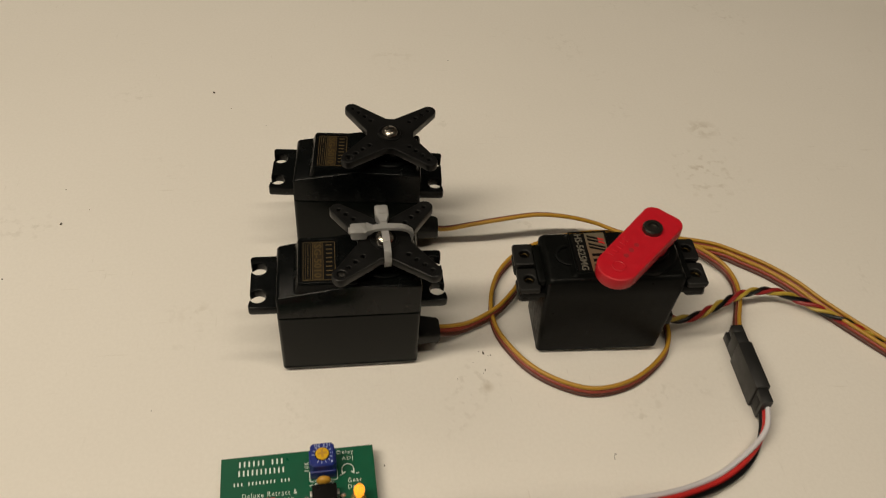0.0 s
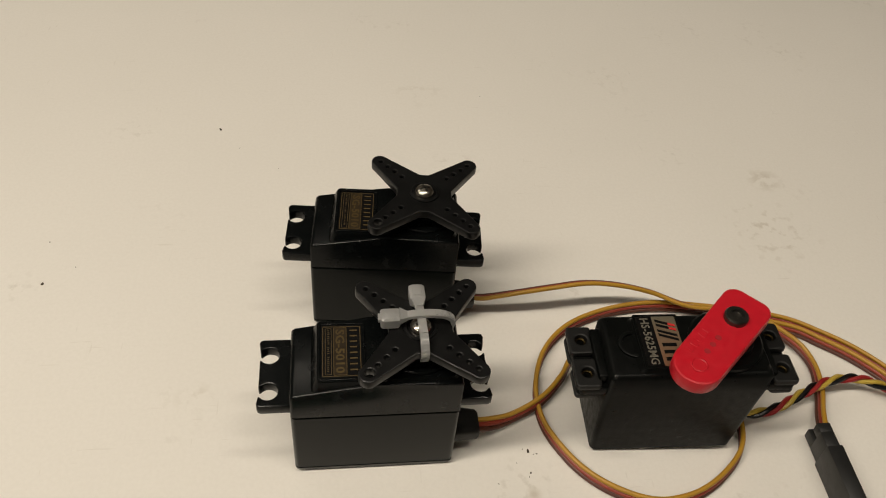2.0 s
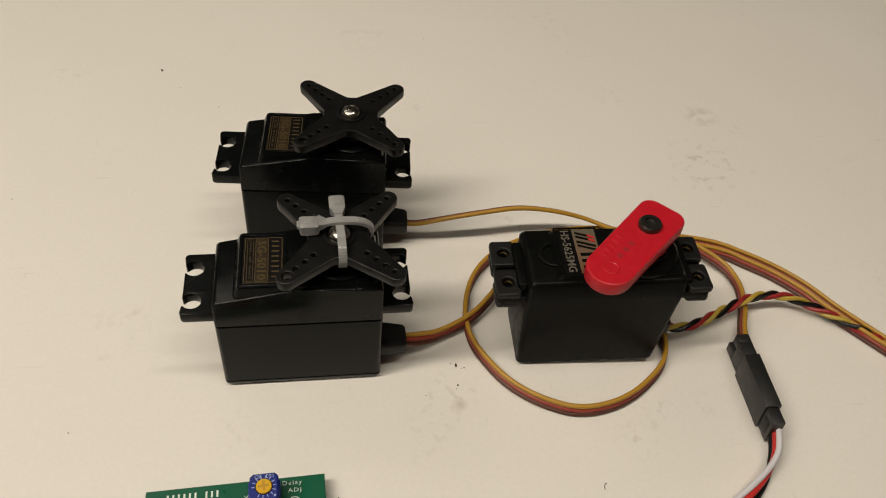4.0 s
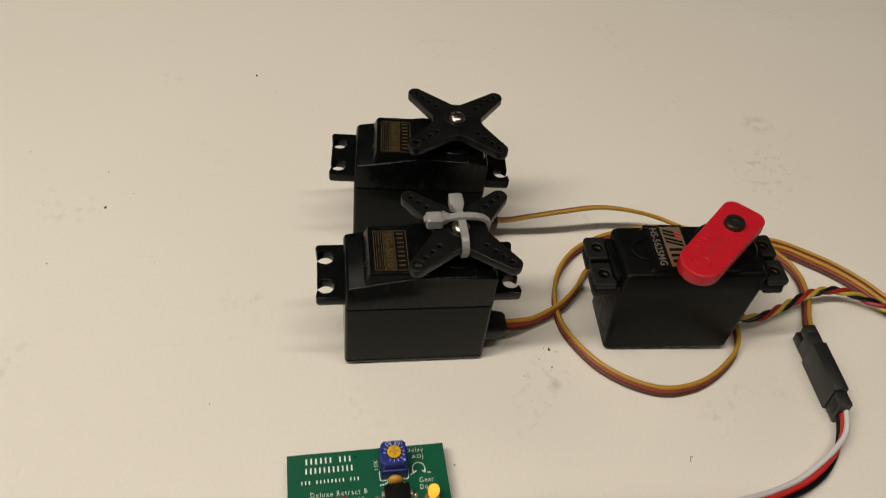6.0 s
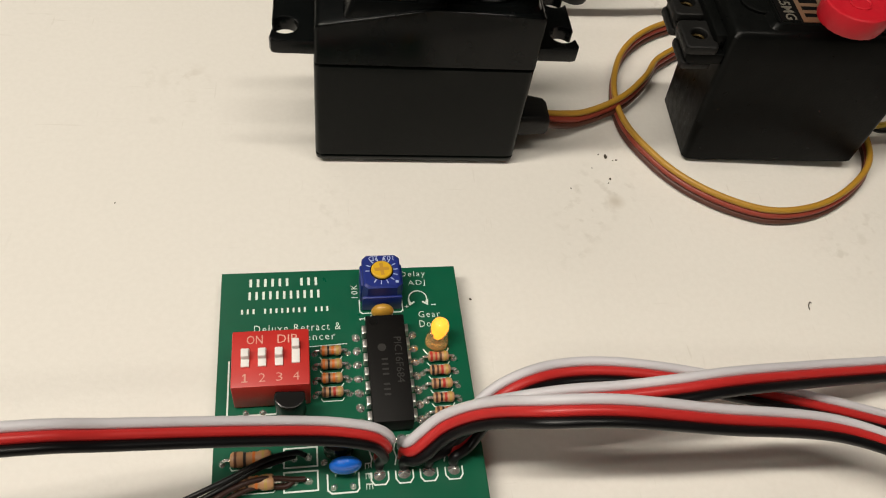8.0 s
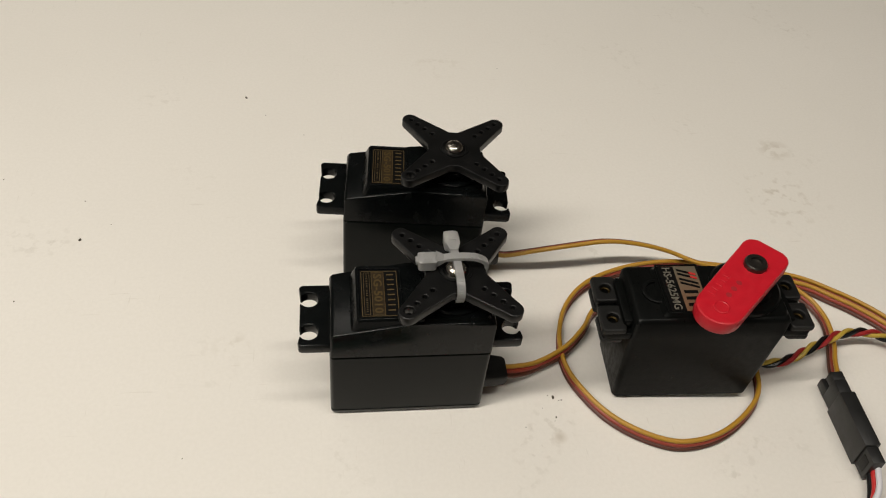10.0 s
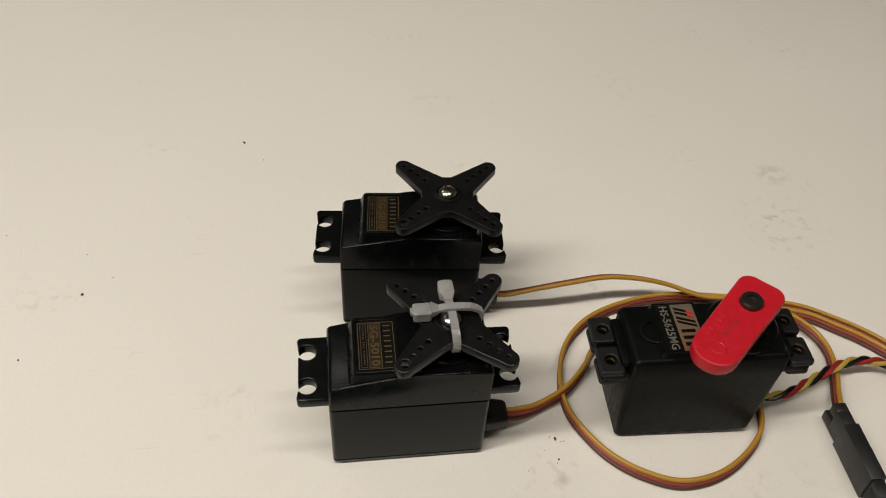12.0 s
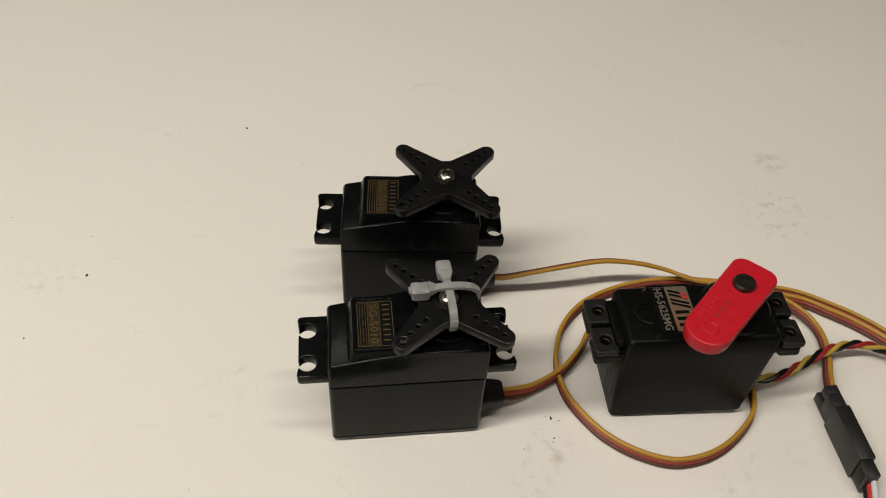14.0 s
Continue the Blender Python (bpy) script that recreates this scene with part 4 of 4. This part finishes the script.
for s in (-0.6, 0.6):
    b = wire([Vector((s, 0, 3.0)), Vector((s, 0, 0.6)), Vector((s * 1.2, 0.2, -0.3))], 0.25, 6)
    b.transform(led_m)
    part("lead", b, M_SOLDER, led)
silk_line([(35.2 + 2.2 * math.cos(radians(a)), 16.0 - 2.2 * math.sin(radians(a))) for a in range(-160, -19, 7)], 0.22)

for hu in (24.3, 28.0, 31.7, 35.5):
    for hv in (32.3, 34.9, 37.6):
        joint(hu, hv, 1.0, 0.6)
for cv in (34.0, 37.7):
    for cu_ in (11.7, 13.8):
        joint(cu_, cv, 0.75, 0.8)

# ---- heavy three-wire leads soldered to the board ----
HEAVY = (M_WIRE_WHITE, M_WIRE_RED, M_WIRE_BLACK)
HEAVY_TEXT = ("white wire", "red wire", "black wire")


def heavy(u, points, label, sides, radius=0.78):
    c = empty("ribbon_cable", pose(0, 0, 0), label, "cable", "leads soldered to the board")
    start = [bp(u, 35.0, 0.1), bp(u, 35.0, 2.2)]
    first = [(0.10, -1.7, 0)] * 2
    ribbon(c, start + points, radius, first + sides, HEAVY, HEAVY_TEXT)
    return c


S0, S1, S2 = (0.0, -1.0, -0.25), (0.05, -1.0, -0.1), (0.0, -1.0, 0.05)
heavy(24.3, [(10.9, -65.4, 10.5), (9.2, -65.0, 13.2), (5.5, -64.8, 14.8), (0.0, -65.1, 16.7), (-10.7, -66.7, 20.9), (-23.2, -68.9, 26.0), (-33.8, -71.1, 30.7), (-62, -74.5, 34), (-92, -77, 30), (-122, -79, 15), (-155, -80, 1.2)],
      "flat white, red and black cable leaving the board", [(-0.45, -1, -0.1), (-0.3, -1.0, -0.2), S0, S0, S0, S0, S0, S1, S1, S1, S1], 0.69)
heavy(28.0, [(15.0, -65.2, 9.0), (19.3, -63.4, 13.0), (24.6, -64.0, 18.0), (31.5, -66.8, 24.0), (41.2, -67.5, 25.0), (56.9, -67.4, 21.0), (79.6, -66.6, 14.0), (97, -72, 11), (115, -78, 7), (135, -88, 4), (155, -100, 1.8), (180, -110, 1.2)],
      "flat white, red and black cable arching off the board", [(0.7, -1, -0.2), (0.4, -1, -0.3), S0, S0, S0, (0, -1, -0.12), (0, -1, 0.02), S2, S2, S2, S2, S2])
heavy(35.5, [(23.0, -62.5, 7.0), (26.6, -59.4, 11.5), (32.0, -57.0, 13.4), (38.7, -54.9, 12.2), (46.6, -54.5, 11.6), (56.1, -55.3, 10.7), (67.1, -56.7, 9.0), (84.9, -59.1, 5.3), (97, -61.0, 2.6), (108.1, -64.0, 2.2), (122, -70.2, 2.0), (170, -100, 1.2)],
      "flat white, red and black cable running across the worktop", [(0.5, -1, -0.3), (0.6, -0.9, -0.2), S0, S0, S0, S0, S0, (-0.15, -1, -0.1), (-0.3, -1, 0), (-0.45, -1, 0), (-0.5, -1, 0), (-0.5, -1, 0)])
heavy(31.7, [(19.4, -62.8, 6.5), (23.6, -60.8, 10.0), (28.1, -62.2, 15.5), (36.2, -62.2, 17.7), (44.8, -62.2, 18.7), (53.2, -61.8, 19.5), (63.3, -60.0, 18.0), (81.1, -56.2, 12.2), (102.2, -52.1, 6.0), (117.0, -47.6, 2.6), (126.0, -43.6, 2.4), (133.8, -38.0, 2.8), (138.2, -32.6, 4.0), (140.3, -27.0, 5.0)],
      "flat white, red and black cable bending round to the plug", [(0.5, -1, -0.3), (0.4, -1, -0.3), S0, S0, S1, S1, S1, S1, S1, (0.3, -0.95, -0.1), (0.5, -0.8, -0.3), (0.2, -0.4, -0.9), (-0.2, 0.1, -0.95), (-0.3, 0.05, -0.93)])

# thin pair of supply wires
for k, (mat, pts) in enumerate(((M_WIRE_BLACK, [bp(13.4, 34.0, 0.8), (-2.5, -63.8, 6.4), (-6.5, -65.2, 7.4), (-11.8, -68.2, 8.0), (-18.5, -71.2, 7.6), (-34, -77, 4), (-60, -84, 0.8)]),
                                (M_WIRE_BLACK, [bp(11.8, 34.1, 0.8), (-4.0, -64.6, 6.0), (-8.0, -66.4, 6.8), (-13.0, -69.4, 7.2), (-20.5, -73.0, 6.4), (-36, -79.5, 3), (-60, -87, 0.8)]),
                                (M_WIRE_DBROWN, [bp(13.4, 37.7, 0.8), (-2.6, -67.4, 5.2), (-7.0, -67.6, 6.4), (-11.0, -69.0, 6.8), (-15.0, -71.6, 6.6), (-28, -80, 3), (-50, -92, 0.8)]),
                                (M_WIRE_DBROWN, [bp(11.8, 37.8, 0.8), (-4.0, -68.2, 4.6), (-8.4, -68.6, 5.6), (-12.2, -70.6, 6.0), (-16.8, -73.8, 5.6), (-30, -83, 3), (-50, -95, 0.8)]))):
    w = part("supply_wire", wire(spline(pts, 9), 0.42, 12), mat, None)
    tagged(w, ("thin black" if k < 2 else "thin dark brown") + " supply wire soldered to the board", "wire", "supply wires")
